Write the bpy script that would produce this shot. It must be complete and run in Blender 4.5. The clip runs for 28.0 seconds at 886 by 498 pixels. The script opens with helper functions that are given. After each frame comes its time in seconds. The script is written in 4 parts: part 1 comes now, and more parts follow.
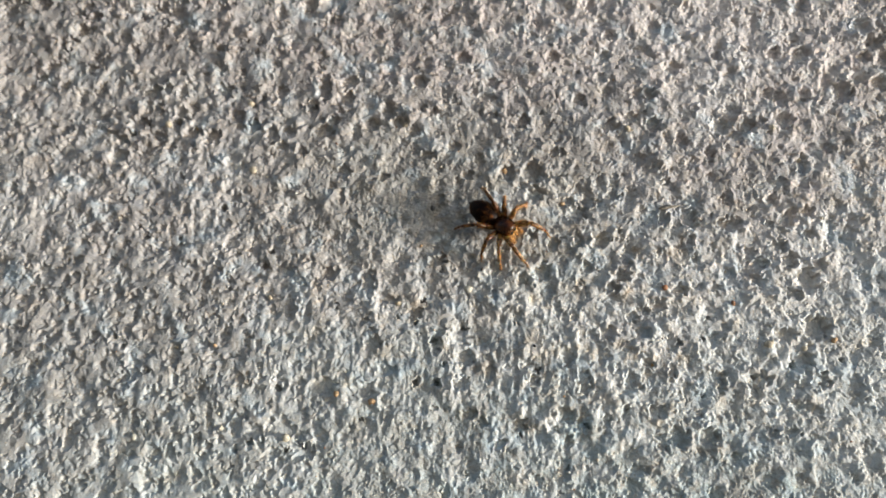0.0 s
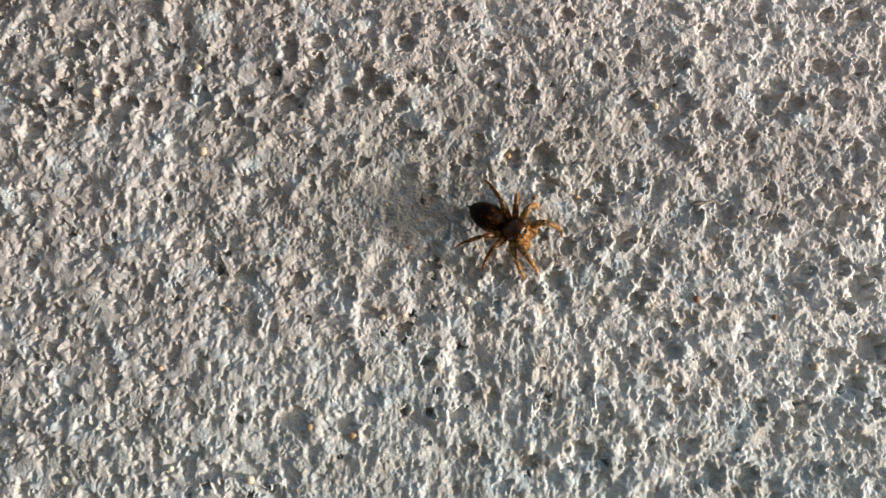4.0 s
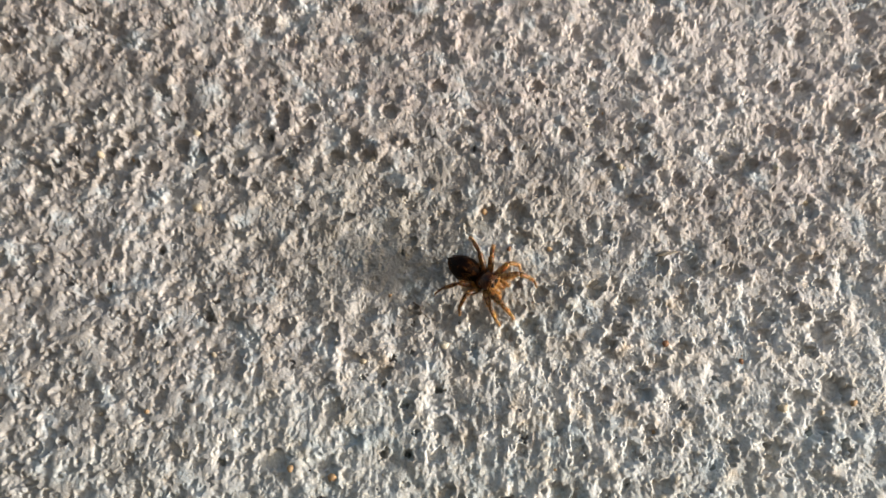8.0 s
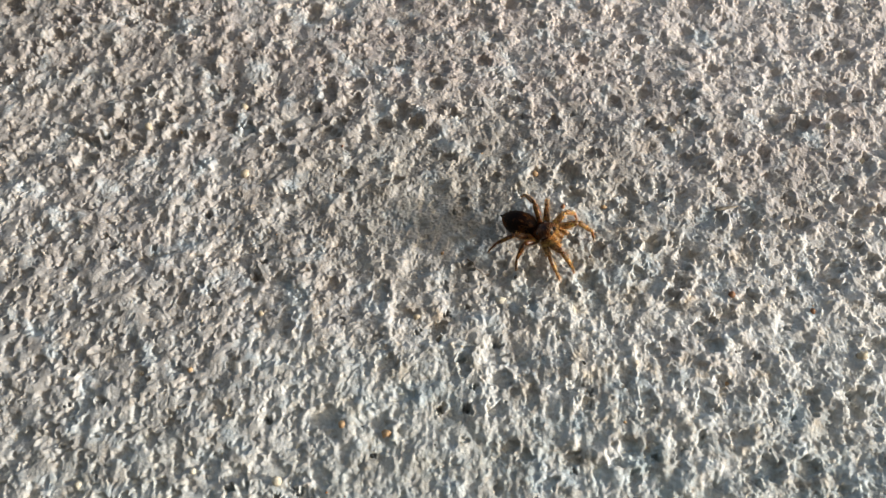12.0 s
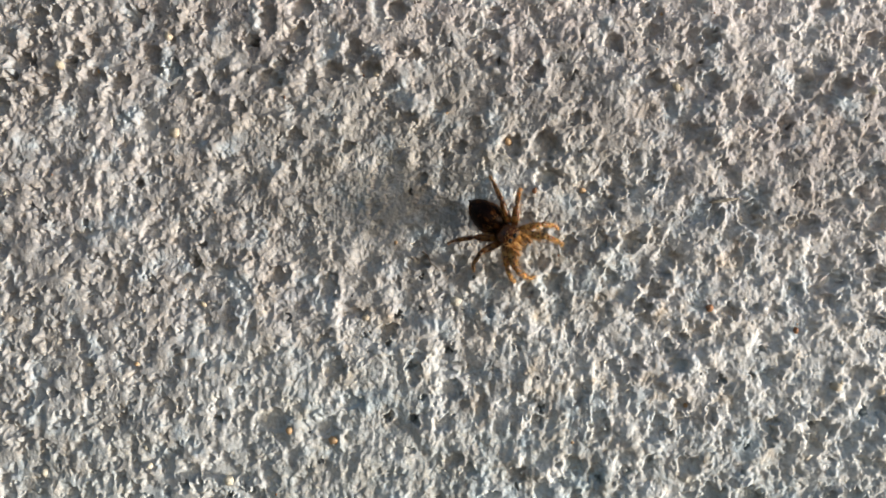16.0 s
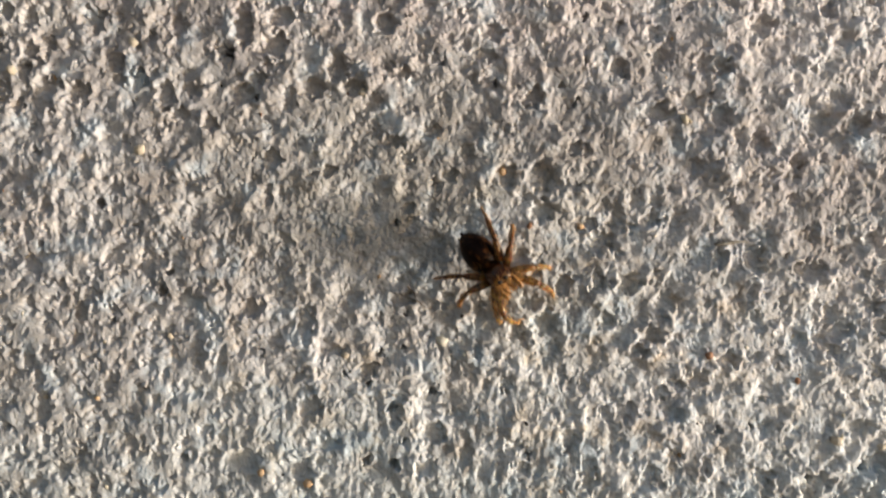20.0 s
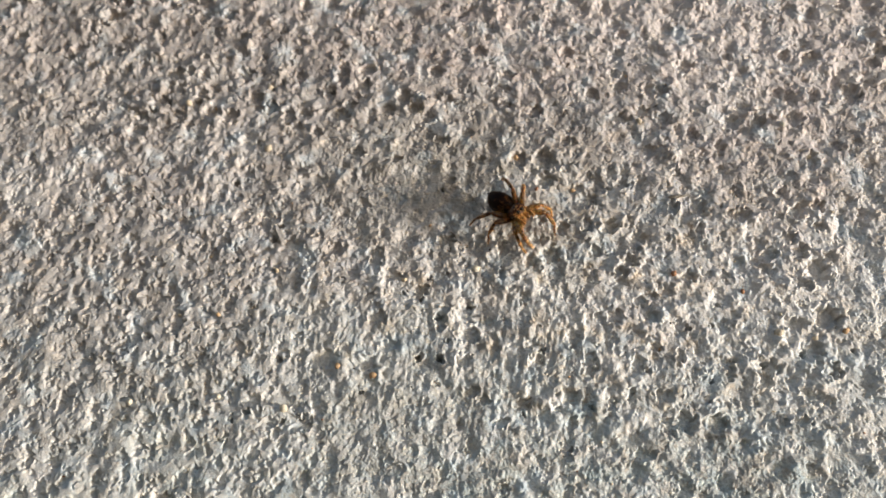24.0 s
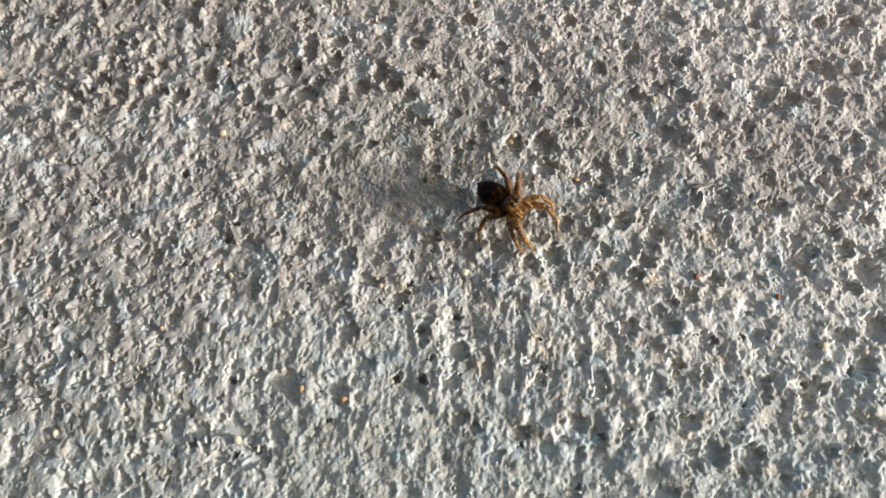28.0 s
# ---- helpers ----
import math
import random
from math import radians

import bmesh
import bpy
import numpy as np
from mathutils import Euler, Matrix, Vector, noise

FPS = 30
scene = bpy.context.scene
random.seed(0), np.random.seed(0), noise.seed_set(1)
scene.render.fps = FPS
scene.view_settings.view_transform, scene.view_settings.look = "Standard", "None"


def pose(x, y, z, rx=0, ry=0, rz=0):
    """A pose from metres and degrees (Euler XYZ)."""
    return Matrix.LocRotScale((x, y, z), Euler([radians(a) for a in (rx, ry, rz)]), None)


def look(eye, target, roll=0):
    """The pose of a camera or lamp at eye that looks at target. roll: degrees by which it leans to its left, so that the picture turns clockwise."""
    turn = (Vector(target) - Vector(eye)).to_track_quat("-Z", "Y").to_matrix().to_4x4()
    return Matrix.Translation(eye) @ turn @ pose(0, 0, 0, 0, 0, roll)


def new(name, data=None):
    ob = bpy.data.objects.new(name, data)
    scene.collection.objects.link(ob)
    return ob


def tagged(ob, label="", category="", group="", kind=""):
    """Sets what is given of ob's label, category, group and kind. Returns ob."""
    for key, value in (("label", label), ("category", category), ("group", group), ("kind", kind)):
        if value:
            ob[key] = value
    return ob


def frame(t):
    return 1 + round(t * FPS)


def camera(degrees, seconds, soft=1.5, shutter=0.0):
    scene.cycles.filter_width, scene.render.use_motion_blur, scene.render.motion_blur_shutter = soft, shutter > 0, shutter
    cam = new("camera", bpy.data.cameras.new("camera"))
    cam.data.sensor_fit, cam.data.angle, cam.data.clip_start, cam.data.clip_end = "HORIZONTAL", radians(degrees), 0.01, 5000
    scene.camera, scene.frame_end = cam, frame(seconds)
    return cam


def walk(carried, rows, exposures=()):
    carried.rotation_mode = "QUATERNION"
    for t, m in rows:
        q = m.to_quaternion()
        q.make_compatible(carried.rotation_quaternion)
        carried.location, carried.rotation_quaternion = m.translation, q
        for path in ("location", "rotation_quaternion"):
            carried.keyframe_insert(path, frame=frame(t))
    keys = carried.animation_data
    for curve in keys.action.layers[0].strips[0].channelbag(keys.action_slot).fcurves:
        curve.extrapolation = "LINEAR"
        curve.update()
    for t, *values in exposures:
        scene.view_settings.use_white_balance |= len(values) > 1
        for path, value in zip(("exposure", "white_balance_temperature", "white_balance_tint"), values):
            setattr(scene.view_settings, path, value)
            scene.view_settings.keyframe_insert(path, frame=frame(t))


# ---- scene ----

# ---------------------------------------------------------------- camera
cam = camera(57.87, 28.0, soft=1.2, shutter=0.4)
cam.data.dof.use_dof, cam.data.dof.focus_distance, cam.data.dof.aperture_fstop = True, 0.087, 35.0
# The phone was held askew: the wall's own axes lean by this much against the horizon.
LEAN_DEGREES, Z0 = 14.5, 0.45
LEAN = Matrix.Translation((0, 0, Z0)) @ Matrix.Rotation(radians(-LEAN_DEGREES), 4, "Y") @ Matrix.Translation((0, 0, -Z0))
walk(cam, [(t, LEAN @ m) for t, m in [
    (0, pose(0.00664, -0.09965, 0.42474, 104.65, -0.22, 3.71)),
    (0.5, pose(0.00569, -0.09309, 0.42710, 104.43, -0.24, 2.67)),
    (1, pose(0.00723, -0.08913, 0.42753, 104.10, -0.24, 1.87)),
    (1.5, pose(0.00741, -0.08567, 0.42812, 103.04, -0.35, 1.43)),
    (2, pose(0.00555, -0.08532, 0.43072, 101.71, -0.43, 0.86)),
    (2.5, pose(0.00370, -0.08626, 0.43508, 100.52, -0.35, 0.38)),
    (3, pose(0.00130, -0.08588, 0.43668, 99.26, -0.07, 0.58)),
    (3.5, pose(0.00092, -0.08517, 0.43696, 99.08, 0.21, 0.44)),
    (5.5, pose(0.00334, -0.08658, 0.43846, 99.25, 0.30, -0.21)),
    (6, pose(0.00357, -0.08708, 0.43586, 99.03, 0.24, 0.19)),
    (6.5, pose(0.00264, -0.08461, 0.43793, 99.53, 0.18, 0.02)),
    (7, pose(0.00129, -0.08077, 0.44054, 99.71, 0.04, 0.17)),
    (7.5, pose(0.00206, -0.08043, 0.43651, 102.21, 0.07, 0.37)),
    (8, pose(0.00312, -0.08792, 0.42809, 108.07, 0.48, 0.06)),
    (8.5, pose(0.00016, -0.09044, 0.42464, 112.44, 0.87, -0.13)),
    (9, pose(0.00282, -0.08235, 0.41840, 115.48, 1.17, 0.07)),
    (9.5, pose(0.00242, -0.07606, 0.41439, 116.89, 1.46, -0.00)),
    (10, pose(0.00188, -0.07593, 0.41600, 117.47, 1.58, 0.45)),
    (10.5, pose(0.00184, -0.07371, 0.41427, 117.78, 1.65, 0.68)),
    (11, pose(0.00107, -0.07510, 0.41427, 117.37, 1.49, 1.03)),
    (11.5, pose(-0.00145, -0.07576, 0.41216, 117.08, 1.33, 1.06)),
    (12, pose(-0.00216, -0.07867, 0.41183, 116.93, 1.04, 0.92)),
    (12.5, pose(-0.00327, -0.07845, 0.41330, 116.11, 0.96, 0.50)),
    (14.5, pose(0.00439, -0.07832, 0.43593, 99.84, 0.48, 3.31)),
    (15, pose(0.01090, -0.07972, 0.44097, 96.37, 0.09, 4.18)),
    (15.5, pose(0.00780, -0.07946, 0.44496, 93.27, -0.50, 4.00)),
    (16, pose(0.00720, -0.07918, 0.44965, 90.78, -1.03, 3.79)),
    (16.5, pose(0.00640, -0.08151, 0.45402, 89.48, -1.32, 3.57)),
    (17, pose(0.01139, -0.08289, 0.45317, 89.62, -1.48, 3.94)),
    (17.5, pose(0.01090, -0.08545, 0.45463, 89.52, -1.65, 3.96)),
    (18, pose(0.00764, -0.08276, 0.45326, 89.05, -2.05, 3.70)),
    (18.5, pose(0.00419, -0.07917, 0.45532, 88.71, -2.53, 3.16)),
    (19, pose(0.00631, -0.07734, 0.45347, 88.39, -2.65, 3.08)),
    (19.5, pose(0.00631, -0.07702, 0.45247, 88.38, -2.62, 2.63)),
    (20, pose(0.00517, -0.07387, 0.45717, 87.61, -2.56, 1.77)),
    (20.5, pose(0.00074, -0.07698, 0.46464, 85.67, -2.42, 0.65)),
    (22.5, pose(0.01139, -0.10536, 0.42118, 109.04, -2.32, 4.17)),
    (23, pose(0.00910, -0.09606, 0.41401, 110.10, -2.60, 4.01)),
    (23.5, pose(0.00736, -0.09427, 0.41223, 110.66, -2.77, 3.48)),
    (24, pose(0.00674, -0.09556, 0.41198, 110.66, -2.75, 3.56)),
    (24.5, pose(0.01042, -0.09376, 0.41193, 110.68, -2.62, 3.49)),
    (25, pose(0.01143, -0.09097, 0.41199, 110.69, -2.47, 3.54)),
    (25.5, pose(0.00880, -0.08845, 0.41321, 110.41, -2.40, 3.51)),
    (26, pose(0.01067, -0.08272, 0.41455, 110.51, -2.54, 3.52)),
    (26.5, pose(0.01056, -0.08025, 0.41439, 110.65, -2.46, 3.31)),
    (27, pose(0.00837, -0.07903, 0.41579, 110.61, -2.37, 3.24)),
    (27.5, pose(0.00790, -0.08029, 0.41893, 110.52, -2.27, 3.17)),
    (28, pose(0.00676, -0.08163, 0.41778, 110.37, -2.22, 3.24)),
]], exposures=[
    (0, -0.08, 6250, 6), (1, -0.08, 6250, 6), (2, -0.10, 6650, 10), (3, -0.08, 6400, 9), (6, -0.08, 6750, 9), (8, -0.05, 6650, 9), (9, -0.05, 6450, 7), (12, -0.04, 6450, 7),
    (15, -0.08, 6250, 7), (17, -0.08, 6550, 9), (19, -0.08, 6450, 8), (20, -0.08, 6800, 10), (22.5, -0.08, 6300, 6), (23, -0.08, 6050, 5), (24, -0.06, 6700, 10), (25, -0.06, 6430, 8.5), (26, -0.04, 6380, 10), (27, -0.06, 6280, 7), (28, -0.08, 6350, 6)])

# ---------------------------------------------------------------- light
# The wall faces -y; a low evening sun rakes it from the right, 14 degrees off its face.
RAKE, ALTITUDE = 14.0, 4.0
to_sun = Vector((math.cos(radians(RAKE)), -math.sin(radians(RAKE)), math.tan(radians(ALTITUDE)))).normalized()

world = bpy.data.worlds.new("evening_sky")
scene.world = world
world.use_nodes = True
wn = world.node_tree
wn.nodes.clear()
sky = wn.nodes.new("ShaderNodeTexSky")
sky.sky_type, sky.sun_disc = "NISHITA", False
sky.sun_elevation = radians(16)
sky.air_density, sky.dust_density, sky.ozone_density = 1.0, 3.0, 1.0
sky.sun_rotation = math.atan2(to_sun.x, to_sun.y)
sky_bg = wn.nodes.new("ShaderNodeBackground")
sky_bg.inputs["Strength"].default_value = 0.14
sky_out = wn.nodes.new("ShaderNodeOutputWorld")
wn.links.new(sky.outputs[0], sky_bg.inputs[0])
wn.links.new(sky_bg.outputs[0], sky_out.inputs[0])

sun = new("sun", bpy.data.lights.new("sun", "SUN"))
sun.data.energy, sun.data.angle, sun.data.color = 4.9, radians(6.0), (1.0, 0.97, 0.925)
sun.matrix_world = look(to_sun * 5, (0, 0, 0))


# ---------------------------------------------------------------- materials
class Mat:
    """A small builder of node materials over object coordinates in metres."""

    def __init__(self, name, rough=0.8, metal=0.0):
        self.m = bpy.data.materials.new(name)
        self.m.use_nodes = True
        self.t = self.m.node_tree
        self.p = self.t.nodes["Principled BSDF"]
        self.p.inputs["Roughness"].default_value = rough
        self.p.inputs["Metallic"].default_value = metal
        self.co = self.t.nodes.new("ShaderNodeTexCoord").outputs["Object"]

    def put(self, socket, value):
        if isinstance(value, bpy.types.NodeSocket):
            self.t.links.new(value, socket)
        else:
            socket.default_value = value

    def stretched(self, x, y, z):
        n = self.t.nodes.new("ShaderNodeMapping")
        n.inputs["Scale"].default_value = (x, y, z)
        self.t.links.new(self.co, n.inputs["Vector"])
        return n.outputs[0]

    def moved(self, x, y, z, scale):
        n = self.t.nodes.new("ShaderNodeMapping")
        n.inputs["Location"].default_value = (-x * scale[0], -y * scale[1], -z * scale[2])
        n.inputs["Scale"].default_value = scale
        self.t.links.new(self.co, n.inputs["Vector"])
        return n.outputs[0]

    def noise(self, scale, detail=4.0, rough=0.55, vector=None, distort=0.0):
        n = self.t.nodes.new("ShaderNodeTexNoise")
        n.inputs["Scale"].default_value = scale
        n.inputs["Detail"].default_value = detail
        n.inputs["Roughness"].default_value = rough
        n.inputs["Distortion"].default_value = distort
        self.t.links.new(vector or self.co, n.inputs["Vector"])
        return n.outputs["Fac"]

    def cells(self, scale, out="Distance"):
        n = self.t.nodes.new("ShaderNodeTexVoronoi")
        n.inputs["Scale"].default_value = scale
        self.t.links.new(self.co, n.inputs["Vector"])
        return n.outputs[out]

    def ramp(self, value, *stops):
        n = self.t.nodes.new("ShaderNodeValToRGB")
        while len(n.color_ramp.elements) < len(stops):
            n.color_ramp.elements.new(0.5)
        for e, (at, c) in zip(n.color_ramp.elements, stops):
            e.position = at
            e.color = (c, c, c, 1) if isinstance(c, (int, float)) else (*c, 1)
        self.put(n.inputs[0], value)
        return n.outputs[0]

    def mix(self, fac, a, b, mode="MIX"):
        n = self.t.nodes.new("ShaderNodeMix")
        n.data_type, n.blend_type = "RGBA", mode
        self.put(n.inputs[0], fac)
        self.put(n.inputs[6], (*a, 1) if isinstance(a, tuple) else a)
        self.put(n.inputs[7], (*b, 1) if isinstance(b, tuple) else b)
        return n.outputs[2]

    def math(self, op, a, b=0.0, clamp=False):
        n = self.t.nodes.new("ShaderNodeMath")
        n.operation, n.use_clamp = op, clamp
        self.put(n.inputs[0], a)
        self.put(n.inputs[1], b)
        return n.outputs[0]

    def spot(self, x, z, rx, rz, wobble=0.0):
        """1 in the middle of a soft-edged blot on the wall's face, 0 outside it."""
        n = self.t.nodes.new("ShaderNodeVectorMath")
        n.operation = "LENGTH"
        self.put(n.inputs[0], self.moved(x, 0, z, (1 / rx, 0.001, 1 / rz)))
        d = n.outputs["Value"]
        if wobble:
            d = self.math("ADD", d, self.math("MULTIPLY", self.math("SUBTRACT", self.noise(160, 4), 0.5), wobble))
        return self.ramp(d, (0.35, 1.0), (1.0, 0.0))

    def bump(self, height, strength, distance, after=None):
        n = self.t.nodes.new("ShaderNodeBump")
        n.inputs["Strength"].default_value = strength
        n.inputs["Distance"].default_value = distance
        self.put(n.inputs["Height"], height)
        if after:
            self.t.links.new(after, n.inputs["Normal"])
        return n.outputs[0]

    def done(self, colour=None, normal=None, rough=None):
        if colour is not None:
            self.put(self.p.inputs["Base Color"], (*colour, 1) if isinstance(colour, tuple) else colour)
        if normal is not None:
            self.put(self.p.inputs["Normal"], normal)
        if rough is not None:
            self.put(self.p.inputs["Roughness"], rough)
        return self.m


def stucco_material():
    b = Mat("weathered_white_stucco_paint", 0.85)
    paint = b.ramp(b.noise(90, 5, 0.6), (0.30, (0.62, 0.61, 0.60)), (0.50, (0.70, 0.69, 0.68)), (0.72, (0.76, 0.755, 0.745)))
    # old pale blue coat and warm sand showing through, in small patches
    blue = b.ramp(b.noise(210, 5, 0.62), (0.50, 0.0), (0.64, 0.85))
    paint = b.mix(blue, paint, (0.50, 0.60, 0.68))
    sand = b.ramp(b.noise(330, 5, 0.65, b.moved(0.31, 0.2, 0.7, (1, 1, 1))), (0.52, 0.0), (0.66, 0.85))
    paint = b.mix(sand, paint, (0.70, 0.55, 0.38))
    # a rosier tint above, a cooler one below: the lens's colour cast painted in
    high = b.t.nodes.new("ShaderNodeSeparateXYZ")
    b.put(high.inputs[0], b.co)
    rise = b.math("ADD", b.math("MULTIPLY", b.math("SUBTRACT", high.outputs["Z"], 0.45), 14.0), b.noise(35, 4))
    paint = b.mix(b.ramp(rise, (0.35, 0.0), (0.95, 0.75)), paint, (0.72, 0.585, 0.55))
    paint = b.mix(b.ramp(rise, (-0.05, 0.75), (0.45, 0.0)), paint, (0.47, 0.55, 0.555))
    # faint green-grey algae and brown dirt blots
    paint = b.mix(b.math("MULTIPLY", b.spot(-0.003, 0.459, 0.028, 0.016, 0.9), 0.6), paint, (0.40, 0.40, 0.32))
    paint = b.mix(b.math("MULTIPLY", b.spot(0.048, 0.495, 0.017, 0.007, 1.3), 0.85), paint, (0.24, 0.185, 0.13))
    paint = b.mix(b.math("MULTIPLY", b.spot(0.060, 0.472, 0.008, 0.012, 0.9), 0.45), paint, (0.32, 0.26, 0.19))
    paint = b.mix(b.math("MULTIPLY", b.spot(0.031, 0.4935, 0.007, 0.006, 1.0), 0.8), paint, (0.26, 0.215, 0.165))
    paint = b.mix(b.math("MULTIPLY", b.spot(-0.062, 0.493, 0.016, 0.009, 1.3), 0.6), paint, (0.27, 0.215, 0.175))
    grime = b.ramp(b.noise(420, 5, 0.68, b.moved(0.11, 0.4, 0.27, (1, 1, 1))), (0.44, 0.0), (0.62, 0.75))
    paint = b.mix(grime, paint, (0.40, 0.365, 0.325))
    bare = b.ramp(b.noise(1100, 4, 0.6, b.moved(0.5, 0.1, 0.17, (1, 1, 1))), (0.54, 0.0), (0.68, 0.7))
    paint = b.mix(bare, paint, (0.42, 0.35, 0.28))
    # painted blot left of the spider, part stain, part deepening its cast shadow
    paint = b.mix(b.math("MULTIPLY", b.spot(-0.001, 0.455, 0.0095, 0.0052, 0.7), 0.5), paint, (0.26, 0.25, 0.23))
    paint = b.mix(b.ramp(b.noise(260, 4, 0.6, b.moved(0.7, 0.3, 0.41, (1, 1, 1))), (0.52, 0.0), (0.64, 0.8)), paint, (0.82, 0.815, 0.80))
    specks = b.ramp(b.noise(1500, 3, 0.6), (0.68, 0.0), (0.76, 0.5))
    paint = b.mix(specks, paint, (0.33, 0.27, 0.21))
    fine = b.ramp(b.noise(3200, 4, 0.7), (0.28, 0.70), (0.5, 0.96), (0.72, 1.08))
    paint = b.mix(1.0, paint, fine, "MULTIPLY")
    # the paint darkens to the left, standing in for a fall-off in light
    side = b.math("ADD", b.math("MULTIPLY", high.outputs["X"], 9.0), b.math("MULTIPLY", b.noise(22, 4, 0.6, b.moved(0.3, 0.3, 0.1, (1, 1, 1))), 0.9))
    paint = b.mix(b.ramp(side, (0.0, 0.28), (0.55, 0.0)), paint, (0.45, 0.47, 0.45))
    # a thin brownish film of dirt over the upper part and round the middle; it also paints in the dimmer upper left
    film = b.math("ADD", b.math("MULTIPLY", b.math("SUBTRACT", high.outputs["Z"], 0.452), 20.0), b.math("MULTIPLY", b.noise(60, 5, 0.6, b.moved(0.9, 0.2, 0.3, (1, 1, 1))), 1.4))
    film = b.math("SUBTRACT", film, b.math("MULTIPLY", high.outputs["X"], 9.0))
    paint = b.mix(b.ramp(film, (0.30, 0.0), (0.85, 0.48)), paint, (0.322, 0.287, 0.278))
    # broad lighter and darker blotches
    broad = b.noise(75, 5, 0.65, b.moved(0.4, 0.6, 0.2, (1, 1, 1)))
    paint = b.mix(b.ramp(broad, (0.52, 0.0), (0.70, 0.55)), paint, (0.80, 0.785, 0.77))
    paint = b.mix(b.ramp(broad, (0.30, 0.45), (0.46, 0.0)), paint, (0.34, 0.32, 0.30))
    paint = b.mix(b.math("MULTIPLY", b.spot(0.05, 0.44, 0.026, 0.02, 1.0), 0.35), paint, (0.80, 0.79, 0.775))
    paint = b.mix(b.math("MULTIPLY", b.spot(0.046, 0.482, 0.028, 0.022, 1.0), 0.38), paint, (0.80, 0.74, 0.72))
    paint = b.mix(b.math("MULTIPLY", b.spot(0.028, 0.484, 0.032, 0.017, 1.0), 0.35), paint, (0.80, 0.74, 0.72))
    paint = b.mix(b.math("MULTIPLY", b.spot(-0.010, 0.430, 0.017, 0.013, 1.0), 0.32), paint, (0.37, 0.385, 0.37))
    tints = b.ramp(b.noise(240, 5, 0.6, b.moved(0.2, 0.8, 0.6, (1, 1, 1))), (0.54, 0.0), (0.66, 0.6))
    paint = b.mix(tints, paint, (0.55, 0.64, 0.70))
    tints = b.ramp(b.noise(280, 5, 0.6, b.moved(0.6, 0.4, 0.1, (1, 1, 1))), (0.55, 0.0), (0.68, 0.55))
    paint = b.mix(tints, paint, (0.74, 0.68, 0.62))
    # a thin warm brown tone round the middle, and a darker corner above
    paint = b.mix(b.math("MULTIPLY", b.spot(0.004, 0.4555, 0.032, 0.018, 1.0), 0.12), paint, (0.36, 0.325, 0.285))
    paint = b.mix(b.math("MULTIPLY", b.spot(-0.044, 0.4755, 0.026, 0.014, 1.2), 0.34), paint, (0.31, 0.275, 0.25))
    # brown dirt and painted shade in the sunken places along the top and the side
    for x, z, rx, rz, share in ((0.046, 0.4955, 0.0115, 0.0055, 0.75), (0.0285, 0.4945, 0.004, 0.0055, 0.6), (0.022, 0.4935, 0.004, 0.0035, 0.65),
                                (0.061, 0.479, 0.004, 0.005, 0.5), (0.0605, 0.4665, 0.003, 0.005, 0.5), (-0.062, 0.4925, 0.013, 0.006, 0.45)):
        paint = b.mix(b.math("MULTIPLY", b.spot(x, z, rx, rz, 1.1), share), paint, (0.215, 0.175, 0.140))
    n = b.bump(b.noise(4600, 3, 0.65), 0.60, 0.00012)
    n = b.bump(b.noise(2000, 4, 0.68), 0.20, 0.00022, n)
    # tiny round bubbles that burst in the paint
    n = b.bump(b.ramp(b.cells(1900), (0.14, 0.0), (0.44, 1.0)), 0.38, 0.00011, n)
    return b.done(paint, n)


def ground_material():
    b = Mat("dry_earth", 0.95)
    c = b.ramp(b.noise(3, 6, 0.6), (0.3, (0.17, 0.15, 0.13)), (0.7, (0.27, 0.25, 0.22)))
    return b.done(b.mix(b.noise(60, 5), c, (0.20, 0.17, 0.13)), b.bump(b.noise(40, 6), 0.6, 0.02))


def grain_material(name, dark, light):
    b = Mat(name, 0.55)
    r = b.t.nodes.new("ShaderNodeObjectInfo").outputs["Random"]
    c = b.mix(r, dark, light)
    return b.done(b.mix(b.ramp(b.noise(2500, 3), (0.35, 0.0), (0.7, 0.5)), c, light), b.bump(b.noise(3000, 3), 0.4, 0.0001))


def cuticle(name, dark, mid, light, scale, rough=0.42, through_light=0.0, flecks=0.55, shine=0.08):
    b = Mat(name, rough)
    c = b.ramp(b.noise(scale, 4, 0.6, None, 0.4), (0.36, dark), (0.52, mid), (0.68, light))
    c = b.mix(b.ramp(b.noise(scale * 6, 2), (0.4, 0.0), (0.75, flecks)), c, light)
    b.p.inputs["Specular IOR Level"].default_value = shine
    if through_light:
        b.p.inputs["Subsurface Weight"].default_value = through_light
        b.p.inputs["Subsurface Radius"].default_value = (1.0, 0.45, 0.15)
        b.p.inputs["Subsurface Scale"].default_value = 0.0001
    return b.done(c, b.bump(b.noise(scale * 5, 3), 0.35, 0.00008))


def leg_material(name, dark, mid, light):
    """Translucent cuticle with dark brown rings and many small spots."""
    b = Mat(name, 0.33)
    rings = b.noise(1.0, 3, 0.6, b.stretched(1500, 1300, 1300))
    c = b.ramp(rings, (0.32, dark), (0.47, mid), (0.70, light))
    c = b.mix(b.ramp(b.cells(2600), (0.20, 0.85), (0.44, 0.0)), c, dark)
    b.p.inputs["Subsurface Weight"].default_value = 0.8
    b.p.inputs["Subsurface Radius"].default_value = (1.0, 0.40, 0.10)
    b.p.inputs["Subsurface Scale"].default_value = 0.00012
    b.p.inputs["Specular IOR Level"].default_value = 0.35
    return b.done(c, b.bump(b.noise(5000, 3), 0.4, 0.00006))


